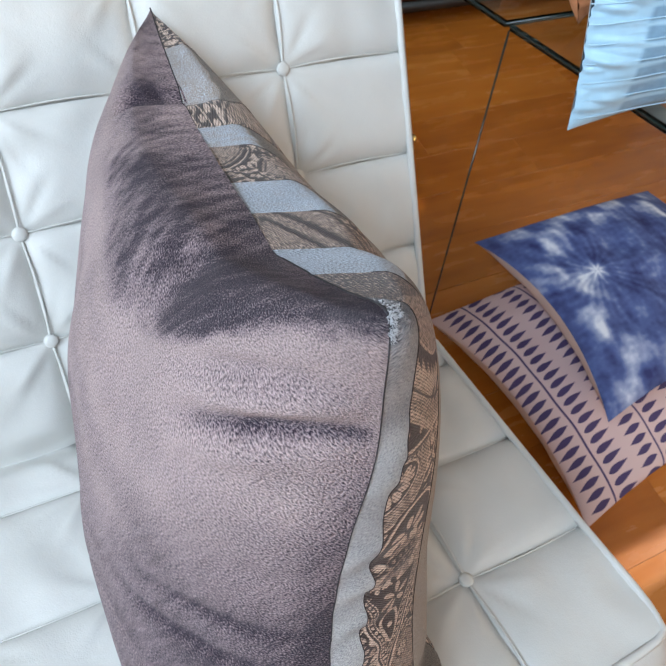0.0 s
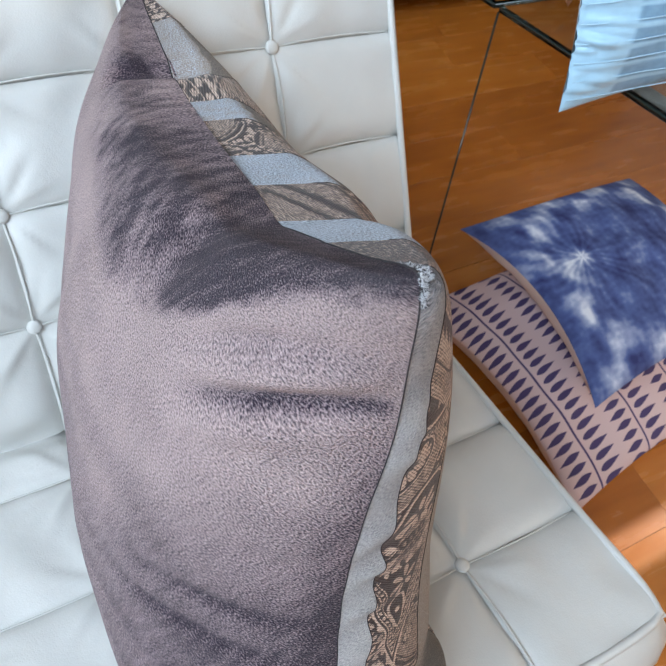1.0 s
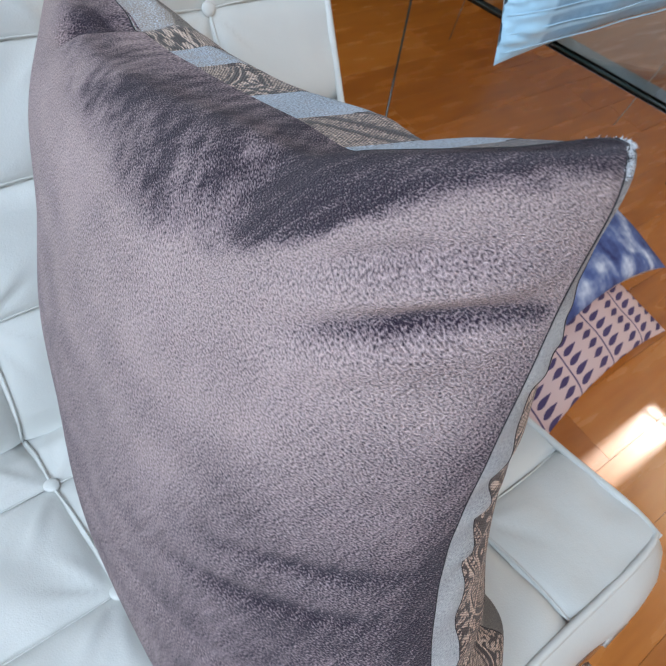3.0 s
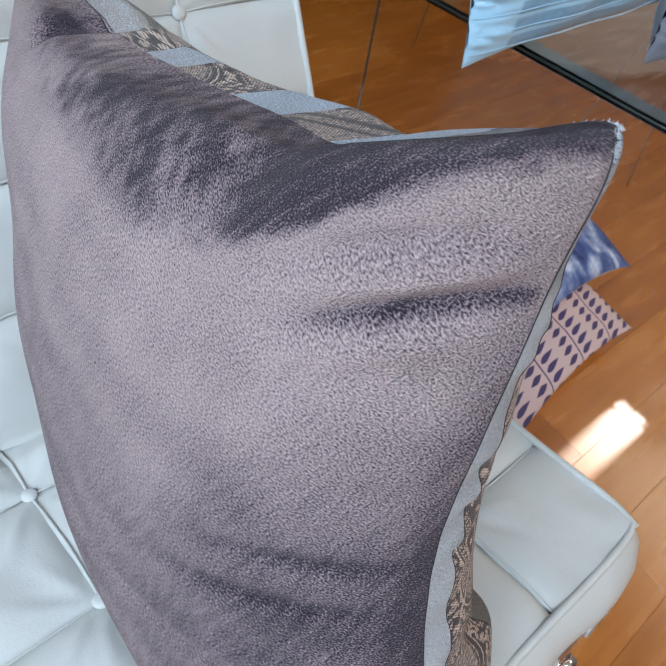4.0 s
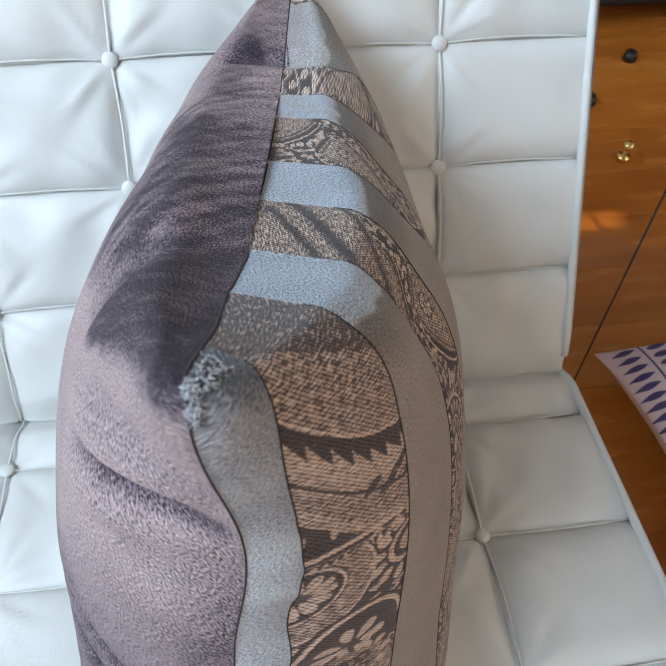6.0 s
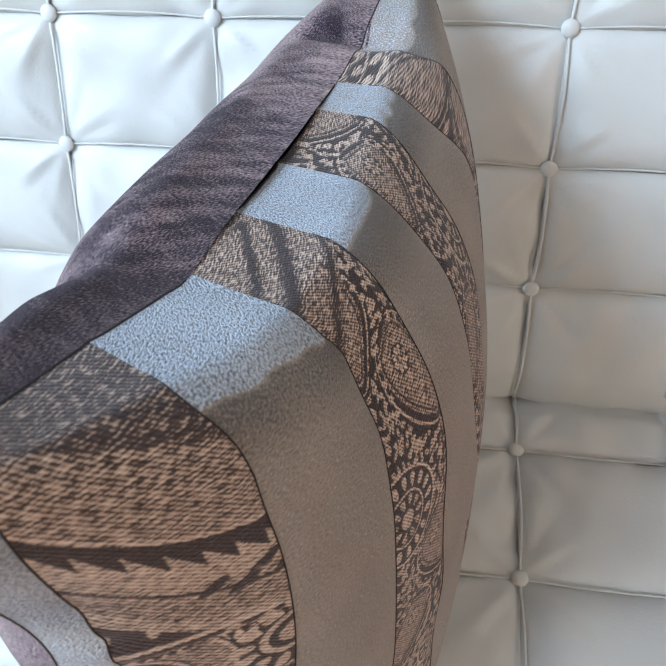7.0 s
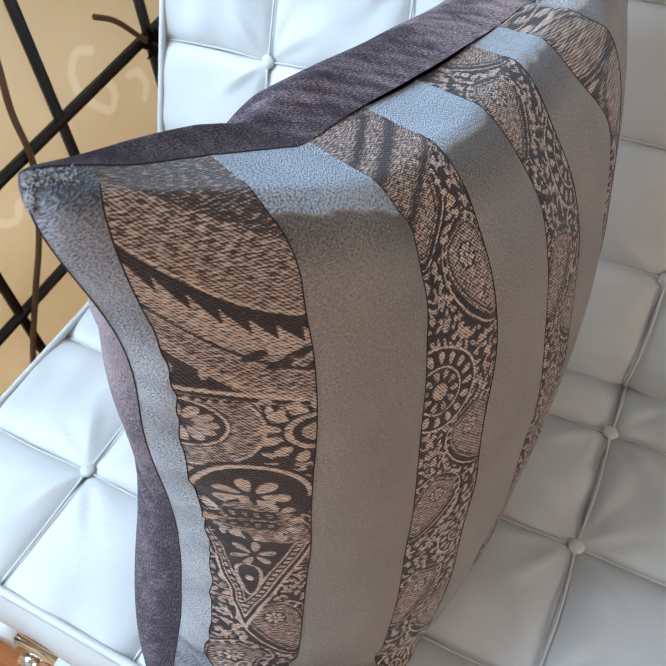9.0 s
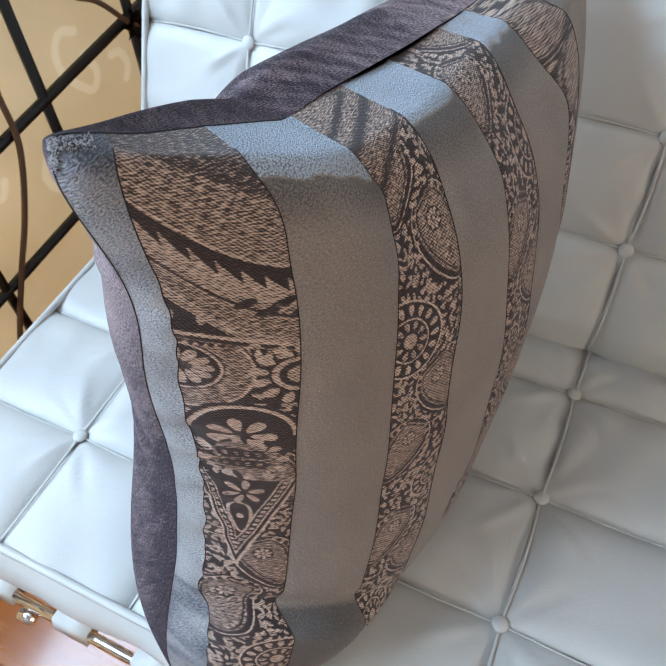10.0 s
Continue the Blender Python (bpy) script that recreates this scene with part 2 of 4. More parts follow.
def linked(name, me, mat, parent=None, label="", smooth=True):
    me.polygons.foreach_set("use_smooth", [smooth] * len(me.polygons))
    if mat is not None and not me.materials:
        me.materials.append(mat)
    ob = new(name, me)
    if parent is not None:
        ob.parent = parent
    if label:
        ob["label"] = label
    return ob


def thing(name, label, category, kind="", group=""):
    return tagged(new(name), label, category, group, kind)


def box(lo, hi, bevel=0.0):
    bm = bmesh.new()
    bmesh.ops.create_cube(bm, size=1.0)
    for v in bm.verts:
        v.co = Vector([lo[i] + (v.co[i] + 0.5) * (hi[i] - lo[i]) for i in range(3)])
    if bevel:
        bmesh.ops.bevel(bm, geom=bm.edges[:], offset=bevel, segments=2, affect="EDGES")
    return bm


def grid_mesh(name, pts, figure=None, cloth=None, nap_shading=None, flip=False):
    """A mesh from an array of points (rows, columns, 3)."""
    nu, nv = pts.shape[:2]
    i, j = np.meshgrid(np.arange(nu - 1), np.arange(nv - 1), indexing="ij")
    q = np.stack([i * nv + j, (i + 1) * nv + j, (i + 1) * nv + j + 1, i * nv + j + 1], -1).reshape(-1, 4)
    if flip:
        q = q[:, ::-1]
    me = bpy.data.meshes.new(name)
    me.from_pydata(pts.reshape(-1, 3).tolist(), [], q.tolist())
    for key, val in (("figure", figure), ("nap_shading", nap_shading)):
        if val is not None:
            me.attributes.new(key, "FLOAT", "POINT").data.foreach_set("value", np.ascontiguousarray(val, dtype=np.float32).ravel())
    if cloth is not None:
        me.attributes.new("cloth", "FLOAT_VECTOR", "POINT").data.foreach_set("vector", np.ascontiguousarray(cloth, dtype=np.float32).ravel())
    return me


def tube(points, radius, seg=8, bm=None):
    """A round bar along a line of points."""
    bm = bm or bmesh.new()
    pts = [Vector(p) for p in points]
    rings, side = [], None
    for i, p in enumerate(pts):
        d = (pts[min(i + 1, len(pts) - 1)] - pts[max(i - 1, 0)]).normalized()
        side = d.orthogonal().normalized() if side is None else (side - d * side.dot(d)).normalized()
        b = d.cross(side)
        r = radius(i / (len(pts) - 1)) if callable(radius) else radius
        rings.append([bm.verts.new(p + side * r * math.cos(k * math.tau / seg) + b * r * math.sin(k * math.tau / seg)) for k in range(seg)])
    for r0, r1 in zip(rings, rings[1:]):
        for k in range(seg):
            bm.faces.new((r0[k], r0[(k + 1) % seg], r1[(k + 1) % seg], r1[k]))
    bm.faces.new(rings[0][::-1])
    bm.faces.new(rings[-1])
    return bm


def smooth_line(pts, n=160):
    """n points, evenly spaced, on a smooth line through the points."""
    p = np.array(pts, float)
    p = np.vstack([2 * p[0] - p[1], p, 2 * p[-1] - p[-2]])
    out = []
    for k in range(1, len(p) - 2):
        f = np.linspace(0, 1, 40, endpoint=False)[:, None]
        a, b, c, d = p[k - 1], p[k], p[k + 1], p[k + 2]
        out.append(0.5 * (2 * b + (c - a) * f + (2 * a - 5 * b + 4 * c - d) * f ** 2 + (3 * b - a - 3 * c + d) * f ** 3))
    out = np.vstack(out + [p[-2:-1]])
    arc = np.concatenate([[0], np.cumsum(np.linalg.norm(np.diff(out, axis=0), axis=1))])
    s = np.linspace(0, arc[-1], n)
    return np.stack([np.interp(s, arc, out[:, i]) for i in range(p.shape[1])], 1)


def along(curve, a):
    x = np.clip(a, 0, 1) * (len(curve) - 1)
    return np.stack([np.interp(x, np.arange(len(curve)), curve[:, i]) for i in range(curve.shape[1])], -1)


def waves(x, y, scale, seed, n=6):
    """Soft random undulation, about -1 to 1."""
    r = np.random.RandomState(seed)
    out = 0
    for _ in range(n):
        a, k, ph = r.rand() * math.tau, (0.6 + 0.9 * r.rand()) * math.tau / scale, r.rand() * math.tau
        out = out + np.sin((x * math.cos(a) + y * math.sin(a)) * k + ph)
    return out / n ** 0.5


def hill(x, width):
    return np.exp(-(x / width) ** 2)


def ease(x):
    x = np.clip(x, 0, 1)
    return x * x * (3 - 2 * x)


Z0 = 0.36                     # the crease between seat and back over the floor

# ---- room ----
floor = tagged(part("floor", box((-2.5, -2.6, -0.06), (3.0, 2.5, -0.006)), M_UNDER), "glossy orange-brown wooden plank floor", "floor", kind="structure")
# walls and ceiling are added out of view, to block and bounce light
tagged(part("wall_north", box((-2.5, 2.5, 0), (3.1, 2.6, 2.7)), M_WALL), "unseen cream wall added to close the room", "wall", kind="structure")
tagged(part("wall_south", box((-2.5, -2.7, 0), (3.1, -2.6, 2.7)), M_WALL), "unseen cream wall added to close the room", "wall", kind="structure")
bm = bmesh.new()
for lo, hi in (((-2.6, -2.7, 2.7), (-2.15, 2.6, 2.8)), ((-0.95, -2.7, 2.7), (3.1, 2.6, 2.8)), ((-2.15, -2.7, 2.7), (-0.95, -1.3, 2.8)), ((-2.15, 0.9, 2.7), (-0.95, 2.6, 2.8))):
    piece = bmesh.ops.create_cube(bm, size=1.0)["verts"]
    for w in piece:
        w.co = Vector([lo[i] + (w.co[i] + 0.5) * (hi[i] - lo[i]) for i in range(3)])
tagged(part("ceiling", bm, M_WALL, smooth=False), "unseen cream ceiling with an opening added for the top lamp", "ceiling", kind="structure")
east = tagged(new("wall_east"), "unseen cream wall with slots added to shape the sun patches", "wall", kind="structure")
# slots added in the unseen east wall to shape the sun patches: y from, y to, z from, z to
SLOTS = [(-0.385, -0.322, 1.435, 1.75), (0.497, 0.537, 1.60, 1.785)]
ys = [-2.6, SLOTS[0][0], SLOTS[0][1], SLOTS[1][0], SLOTS[1][1], 2.5]
for k in range(5):
    if k in (1, 3):
        s0 = SLOTS[k // 2]
        part("wall_piece", box((3.0, ys[k], 0), (3.1, ys[k + 1], s0[2])), M_WALL, east)
        part("wall_piece", box((3.0, ys[k], s0[3]), (3.1, ys[k + 1], 2.7)), M_WALL, east)
    else:
        part("wall_piece", box((3.0, ys[k], 0), (3.1, ys[k + 1], 2.7)), M_WALL, east)
# west wall, unseen, with an open window; the lattice panels stand before it
west = tagged(new("wall_west"), "unseen cream wall added round the window on the left", "wall", kind="structure")
part("wall_piece", box((-2.6, -2.6, 0), (-2.5, -2.45, 2.7)), M_WALL, west)
part("wall_piece", box((-2.6, 0.75, 0), (-2.5, 2.5, 2.7)), M_WALL, west)
part("wall_piece", box((-2.6, -2.45, 2.55), (-2.5, 0.75, 2.7)), M_WALL, west)
part("wall_piece", box((-2.6, -2.45, 0), (-2.5, 0.75, 0.9)), M_WALL, west)

# ---- lounge chair ----
XL, XR = -0.412, 0.318
COLS = [XL, -0.277, -0.127, 0.023, 0.173, XR]
SEAT_ROWS = [-0.06, 0.065, 0.192, 0.319, 0.448]
BACK_ROWS = [-0.004, 0.1206, 0.2348, 0.349, 0.463, 0.578]
SEAT_A, BACK_B = radians(10), radians(35)


def seat_point(x, h, up):
    up = up - 0.014 * ease((0.030 - h) / 0.034)  # rolls down behind, into the cleft before the back
    return np.stack([x + 0 * h, -h * math.cos(SEAT_A) + up * math.sin(SEAT_A), Z0 + h * math.sin(SEAT_A) + up * math.cos(SEAT_A)], -1)


def back_point(x, h, up):
    up = up - 0.008 * ease((0.030 - h) / 0.034)
    return np.stack([x + 0 * h, h * math.sin(BACK_B) - up * math.cos(BACK_B), Z0 + h * math.cos(BACK_B) + up * math.sin(BACK_B)], -1)


def swell(u, v, edges, seed):
    """How far a leather panel stands proud: soft towards its welts, puckered towards its buttons. edges: which sides end at the piping."""
    def e(a, lo, hi):
        q = 2 * a - 1
        q = np.where((q < 0) & lo, q * 0.45, np.where((q > 0) & hi, q * 0.45, q))
        return np.clip(1 - np.abs(q) ** 4.2, 0, 1) ** 0.8
    b = 0.0105 * e(u, edges[0], edges[1]) * e(v, edges[2], edges[3])
    for k, (cu, cv) in enumerate(((0, 0), (1, 0), (0, 1), (1, 1))):
        if edges[cu] or edges[2 + cv]:
            continue
        du, dv = (u - cu) * 0.15, (v - cv) * 0.12
        r = np.hypot(du, dv) + 1e-6
        phi = np.arctan2(np.abs(dv), np.abs(du))
        b = b + (0.0016 * np.sin(phi * 9 + seed + k * 2.1) + 0.0008 * np.sin(phi * 19 + 2 * seed + k)) * np.sin(2 * phi) * np.exp(-((r - 0.035) / 0.028) ** 2)
    return b + 0.0012 * waves(u * 0.15, v * 0.12, 0.07, int(seed * 10) % 97)


def welt_level(a):
    return 0.0028 + 0.0028 * np.sin(np.pi * a)


def cushion(kind, point, rows, parent):
    body = part(kind, bmesh.new(), M_LEATHER, parent)
    nr = len(rows) - 1
    a = np.linspace(0, 1, 29)
    u, v = np.meshgrid(a, a, indexing="ij")
    for i in range(5):
        for j in range(nr):
            edges = (i == 0, i == 4, j == 0, j == nr - 1)
            x0, x1, h0, h1 = COLS[i], COLS[i + 1], rows[j], rows[j + 1]
            up = swell(u, v, edges, i * 1.7 + j * 2.9)
            linked("leather_panel", grid_mesh("leather_panel", point(x0 + (x1 - x0) * u, h0 + (h1 - h0) * v, up), flip=(kind == "seat_cushion")), M_LEATHER, body)
    q = np.linspace(0, 1, 15)
    for i in range(1, 5):
        for j in range(nr):
            h = rows[j] + (rows[j + 1] - rows[j]) * q
            part("welt", tube(point(COLS[i] + 0.0025 * np.sin(np.pi * q), h, welt_level(q)).tolist(), 0.0014, 6), M_LEATHER, body)
    for j in range(1, nr):
        for i in range(5):
            x = COLS[i] + (COLS[i + 1] - COLS[i]) * q
            part("welt", tube(point(x, rows[j] + 0.003 * np.sin(np.pi * q), welt_level(q) - 0.0006).tolist(), 0.0009, 6), M_LEATHER, body)
    for i in range(1, 5):
        for j in range(1, nr):
            bm = bmesh.new()
            bmesh.ops.create_uvsphere(bm, u_segments=16, v_segments=10, radius=1.0)
            ex, eh = point(np.array(1.0), np.array(0.0), np.array(0.0)) - point(np.array(0.0), np.array(0.0), np.array(0.0)), point(np.array(0.0), np.array(1.0), np.array(0.0)) - point(np.array(0.0), np.array(0.0), np.array(0.0))
            c = point(np.array(COLS[i]), np.array(rows[j]), np.array(0.0036))
            en = Vector(point(np.array(0.0), np.array(0.0), np.array(1.0)) - point(np.array(0.0), np.array(0.0), np.array(0.0)))
            for w in bm.verts:
                w.co = Vector(c) + Vector(ex) * w.co.x * 0.0076 + Vector(eh) * w.co.y * 0.0076 + en * w.co.z * 0.0034
            part("button", bm, M_LEATHER, body)
    # piping round the top edge and the boxing under it
    thick = 0.085
    lo, hi = rows[0], rows[-1]
    outline = [(XL, lo), (XL, hi), (XR, hi), (XR, lo)]
    ring = []
    for (x0, h0), (x1, h1) in zip(outline, outline[1:]):
        ring.append((x0 + (x1 - x0) * 0.04, h0 + (h1 - h0) * 0.04))
        ring += [(x0 + (x1 - x0) * k, h0 + (h1 - h0) * k) for k in (0.25, 0.5, 0.75)]
        ring.append((x0 + (x1 - x0) * 0.96, h0 + (h1 - h0) * 0.96))
    ring = smooth_line(ring, 120)
    pipe = point(ring[:, 0], ring[:, 1], np.full(len(ring), 0.009))
    part("piping", tube(pipe.tolist(), 0.0042, 8), M_LEATHER, body)
    w = np.linspace(0, 1, 9)[None, :]
    d = np.gradient(ring, axis=0)
    nrm = np.stack([-d[:, 1], d[:, 0]], 1)
    nrm /= np.linalg.norm(nrm, axis=1)[:, None]
    out = 0.020 * np.sin(np.pi * np.clip(w, 0, 1)) ** 0.8 + 0.006 * waves(ring[:, :1] * 1.0, w * 0.05, 0.12, 5) * np.sin(np.pi * w)
    xs, hs = ring[:, :1] + nrm[:, :1] * out, ring[:, 1:] + nrm[:, 1:] * out
    linked("boxing", grid_mesh("boxing", point(xs, hs, 0.008 - thick * w + 0 * xs), flip=True), M_LEATHER, body)
    e = point(ring[:, 0], ring[:, 1], np.full(len(ring), 0.008 - thick))
    part("piping", tube(e.tolist(), 0.0042, 8), M_LEATHER, body)
    u, v = np.meshgrid(np.linspace(XL, XR, 6), np.linspace(lo, hi, 6), indexing="ij")
    linked("underside", grid_mesh("underside", point(u, v, np.full_like(u, 0.004 - thick))), M_LEATHER, body)
    return body


chair = thing("lounge_chair", "white leather lounge chair, button-tufted, on a chrome frame", "chair")
cushion("seat_cushion", seat_point, SEAT_ROWS, chair)
cushion("back_cushion", back_point, BACK_ROWS, chair)


def flat_bar(points, wide, deep):
    """A flat steel bar, bent in the y-z plane, wide along x."""
    bm = bmesh.new()
    pts = [Vector(p) for p in points]
    rings = []
    for i, p in enumerate(pts):
        d = (pts[min(i + 1, len(pts) - 1)] - pts[max(i - 1, 0)]).normalized()
        n = Vector((1, 0, 0)).cross(d).normalized()
        rings.append([bm.verts.new(p + Vector((sx * wide / 2, 0, 0)) + n * sn * deep / 2) for sx, sn in ((-1, -1), (1, -1), (1, 1), (-1, 1))])
    for r0, r1 in zip(rings, rings[1:]):
        for k in range(4):
            bm.faces.new((r0[k], r0[(k + 1) % 4], r1[(k + 1) % 4], r1[k]))
    bm.faces.new(rings[0][::-1])
    bm.faces.new(rings[-1])
    return bm


for x in (XL + 0.02, XR - 0.02):
    rear = smooth_line([(x, -0.47, 0.345), (x, -0.2, 0.285), (x, 0.05, 0.20), (x, 0.30, 0.006)], 30)
    front = smooth_line([(x, 0.375, 0.74), (x, 0.215, 0.42), (x, 0.05, 0.20), (x, -0.16, 0.10), (x, -0.38, 0.006)], 40)
    part("frame_bar", flat_bar(rear.tolist(), 0.03, 0.012), M_CHROME, chair, "chrome flat bar")
    part("frame_bar", flat_bar(front.tolist(), 0.03, 0.012), M_CHROME, chair, "chrome flat bar")
for y, z in ((-0.478, 0.350), (0.02, 0.25), (0.36, 0.71)):
    part("cross_bar", tube([(XL + 0.02, y, z), (XR - 0.02, y, z)], 0.006, 12), M_CHROME, chair, "chrome rod")
for k in range(7):
    x = -0.3045 + k * 0.096
    line_pts = smooth_line([(x, -0.470, 0.341), (x, -0.482, 0.341), (x, -0.4875, 0.347), (x, -0.4865, 0.355), (x, -0.478, 0.359), (x, -0.45, 0.352), (x, -0.2, 0.305), (x, 0.02, 0.262)], 30)
    part("strap", flat_bar(line_pts.tolist(), 0.043, 0.003), M_LEATHER, chair, "white leather belt strap")
for x in (-0.266, 0.215):
    bm = box((x - 0.010, -0.497, 0.333), (x + 0.010, -0.484, 0.344), 0.0015)
    part("clip", bm, M_CHROME, chair, "chrome strap clip")

# ---- patchwork pillow ----
FRONT = smooth_line([(-0.468, 0.090), (-0.4382, 0.175), (-0.3829, 0.26), (-0.347, 0.338), (-0.328, 0.421), (-0.312, 0.490), (-0.307, 0.545), (-0.300, 0.5635)])
TOP = smooth_line([(-0.300, 0.5635), (-0.290, 0.558), (-0.245, 0.521), (-0.203, 0.486), (-0.186, 0.473), (-0.150, 0.460), (-0.10, 0.4385), (-0.04, 0.4142), (0.055, 0.3822), (0.2222, 0.3581)])
REAR = smooth_line([(0.02, 0.04), (-0.007, 0.12), (0.073, 0.2028), (0.14, 0.28), (0.2222, 0.3581)])
BOTTOM = smooth_line([(-0.468, 0.090), (-0.33, 0.0608), (-0.2, 0.034), (-0.08, 0.035), (0.02, 0.04)])
_th = np.linspace(0, math.pi, 400)


def section(n):
    """A rounded cross-section: share of the arc, share across, share of the thickness."""
    c, s = np.cos(_th), np.sin(_th)
    ss, hh = 0.5 - 0.5 * np.sign(c) * np.abs(c) ** (2 / n), np.abs(s) ** (2 / n)
    arc = np.concatenate([[0], np.cumsum(np.hypot(np.diff(ss) * 0.46, np.diff(hh) * 0.11))])
    return arc / arc[-1], ss, hh


SECTION = {-1: section(1.9953), 1: section(2.0632)}


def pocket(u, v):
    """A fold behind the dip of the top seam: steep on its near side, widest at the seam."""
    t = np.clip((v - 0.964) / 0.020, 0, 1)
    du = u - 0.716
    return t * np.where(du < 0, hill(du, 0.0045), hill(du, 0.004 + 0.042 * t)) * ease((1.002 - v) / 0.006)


def pillow(side, u, v):
    """The big pillow's cover: side -1 velvet, 1 patchwork; u from the front seam round to the rear one, v from the bottom up."""
    q = np.where(v < 0.38, (0.38 - v) / 0.38, (v - 0.38) / 0.62)
    far = ease((u - 0.25) / 0.4)
    if side < 0:
        g = np.where(v < 0.38, np.clip(1 - q ** 1.9674, 0, 1) ** 0.235, np.clip(1 - q ** (2.3848 - 0.8204 * far), 0, 1) ** (0.4212 - 0.1526 * far))
        w = 0.1349 - 0.0107 * far
    else:
        g = np.where(v < 0.38, np.clip(1 - q ** 5.0, 0, 1) ** 0.38, np.clip(1 - q ** (2.2229 - 0.0909 * far), 0, 1) ** (0.2788 + 0.1494 * far))
        w = 0.1304 - 0.0037 * far
    arc, ss, hh = SECTION[side]
    s = u + g * (np.interp(u, arc, ss) - u)
    h = np.interp(u, arc, hh) * g * w
    k = (FRONT[0], REAR[0], FRONT[-1], REAR[-1])
    S, T = s[..., None], v[..., None]
    c = along(FRONT, v) * (1 - S) + along(REAR, v) * S + along(BOTTOM, s) * (1 - T) + along(TOP, s) * T
    c = c - (k[0] * (1 - S) * (1 - T) + k[1] * S * (1 - T) + k[2] * (1 - S) * T + k[3] * S * T)
    y, z = c[..., 0].copy(), c[..., 1].copy()
    rim = (1 - v) / 0.03
    mid = np.clip(4 * u * (1 - u), 0, 1)
    z = z - 0.004 * ease((v - 0.988) / 0.012) * ease(u / 0.08) * ease((1 - u) / 0.1)
    z = z - 0.007 * np.clip(1 - np.abs(u - 0.275) / 0.06, 0, 1) * ease((v - 0.80) / 0.14) * ease((1.0 - v) / 0.03)
    if side < 0:
        z = z + (0.009 - 0.011 * far) * rim * np.exp(1 - rim) * mid ** 0.4
        wr = v - (0.862 - 0.6 * u * u)
        dent = 0.0035 * hill(wr, 0.016) * hill(u - 0.085, 0.075) - 0.004 * hill(wr - 0.032, 0.018) * hill(u - 0.09, 0.09) - 0.003 * hill(wr + 0.03, 0.02) * hill(u - 0.10, 0.09)
        dent = (dent + 0.004 * hill(wr - 0.06, 0.012) * hill(u - 0.13, 0.06)) * ease(u / 0.035)
        y = y + dent * ease((0.30 - u) / 0.25)
        h = h - dent * (0.35 + 0.65 * ease(u / 0.25))
        h = h - 0.015 * pocket(u, v)
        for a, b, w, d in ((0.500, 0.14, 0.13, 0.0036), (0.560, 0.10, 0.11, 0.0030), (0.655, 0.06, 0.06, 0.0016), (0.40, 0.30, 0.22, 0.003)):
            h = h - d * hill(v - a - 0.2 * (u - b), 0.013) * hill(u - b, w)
        h = h + 0.0018 * waves(u * 0.5, v * 0.45, 0.10, 3) * mid * g
    else:
        z = z + 0.004 * rim * np.exp(1 - rim) * mid ** 0.4 - 0.012 * hill(u - 0.45, 0.13) * hill(v - 0.945, 0.05)
        ripple = np.sin(v * 62 + 3 * np.sin(v * 11)) + 0.6 * np.sin(v * 131 + 2 * np.sin(v * 23) + 40 * u)
        y = y - 0.0012 * ripple * hill(u - 0.03, 0.022) * ease((0.93 - v) / 0.12) * ease(u / 0.006)
        h = h + 0.0020 * np.sin(v * 62 + 3 * np.sin(v * 11)) * hill(u - 0.045, 0.03) * ease((0.92 - v) / 0.2)
        h = h - 0.006 * hill(u - 0.30, 0.05) * hill(v - 0.93, 0.05)
        fold = v - (0.335 - 0.10 * u - 1.1 * u * u)
        h = h + (0.017 * ease(-fold / 0.05) * ease(v / 0.12) - 0.005 * hill(fold - 0.006, 0.016)) * ease((0.40 - u) / 0.25) * ease(u / 0.05)
        h = h + 0.0016 * waves(u * 0.5, v * 0.45, 0.13, 8) * mid * g
        for b in (1, 2, 3, 4, 5, 6, 7):
            h = h - 0.0014 * hill(u - seam_u(b, v), 0.006) * mid
    # the corner by the front seam is a rounded nub; a pocket is pressed into the top seam near the rear
    d = np.minimum(u * 0.56, (1 - v) * 0.45)
    h = h + 0.0075 * (1 - np.exp(-d / 0.003)) * hill(np.hypot(u * 0.56, (1 - v) * 0.5), 0.028)
    z = z - 0.006 * hill(u - 0.722, 0.02) * ease((v - 0.94) / 0.05)
    n = 1 / math.hypot(1, 0.15)
    # the front seam is drawn in under the crease
    pull = 0.009 * hill(z - 0.482, 0.05) * ease((0.13 - u) / 0.13)
    return np.stack([-0.030 + (y + 0.293) * 0.1361 + pull + side * h * n, y - side * h * n * 0.15, Z0 + z], -1)


# where the seams between the strips run: u at these heights v
SEAM_V = [0.2, 0.35, 0.5, 0.62, 0.75, 0.85, 0.91, 0.95, 0.98, 1.0]
SEAMS = [[0.0] * 10,
         [0.035, 0.034, 0.032, 0.033, 0.034, 0.033, 0.036, 0.042, 0.043, 0.04],
         [0.13, 0.125, 0.119, 0.123, 0.137, 0.143, 0.148, 0.16, 0.151, 0.135],
         [0.258, 0.245, 0.231, 0.232, 0.238, 0.248, 0.269, 0.282, 0.282, 0.25],
         [0.363, 0.349, 0.326, 0.323, 0.334, 0.335, 0.343, 0.349, 0.348, 0.339],
         [0.47, 0.465, 0.455, 0.444, 0.439, 0.434, 0.445, 0.449, 0.44, 0.435],
         [0.57, 0.56, 0.55, 0.54, 0.543, 0.535, 0.532, 0.537, 0.546, 0.553],
         [0.665, 0.665, 0.665, 0.667, 0.672, 0.674, 0.643, 0.621, 0.618, 0.62],
         [0.69, 0.688, 0.685, 0.692, 0.7, 0.736, 0.742, 0.735, 0.71, 0.703],
         [0.87] * 10,
         [1.0] * 10]


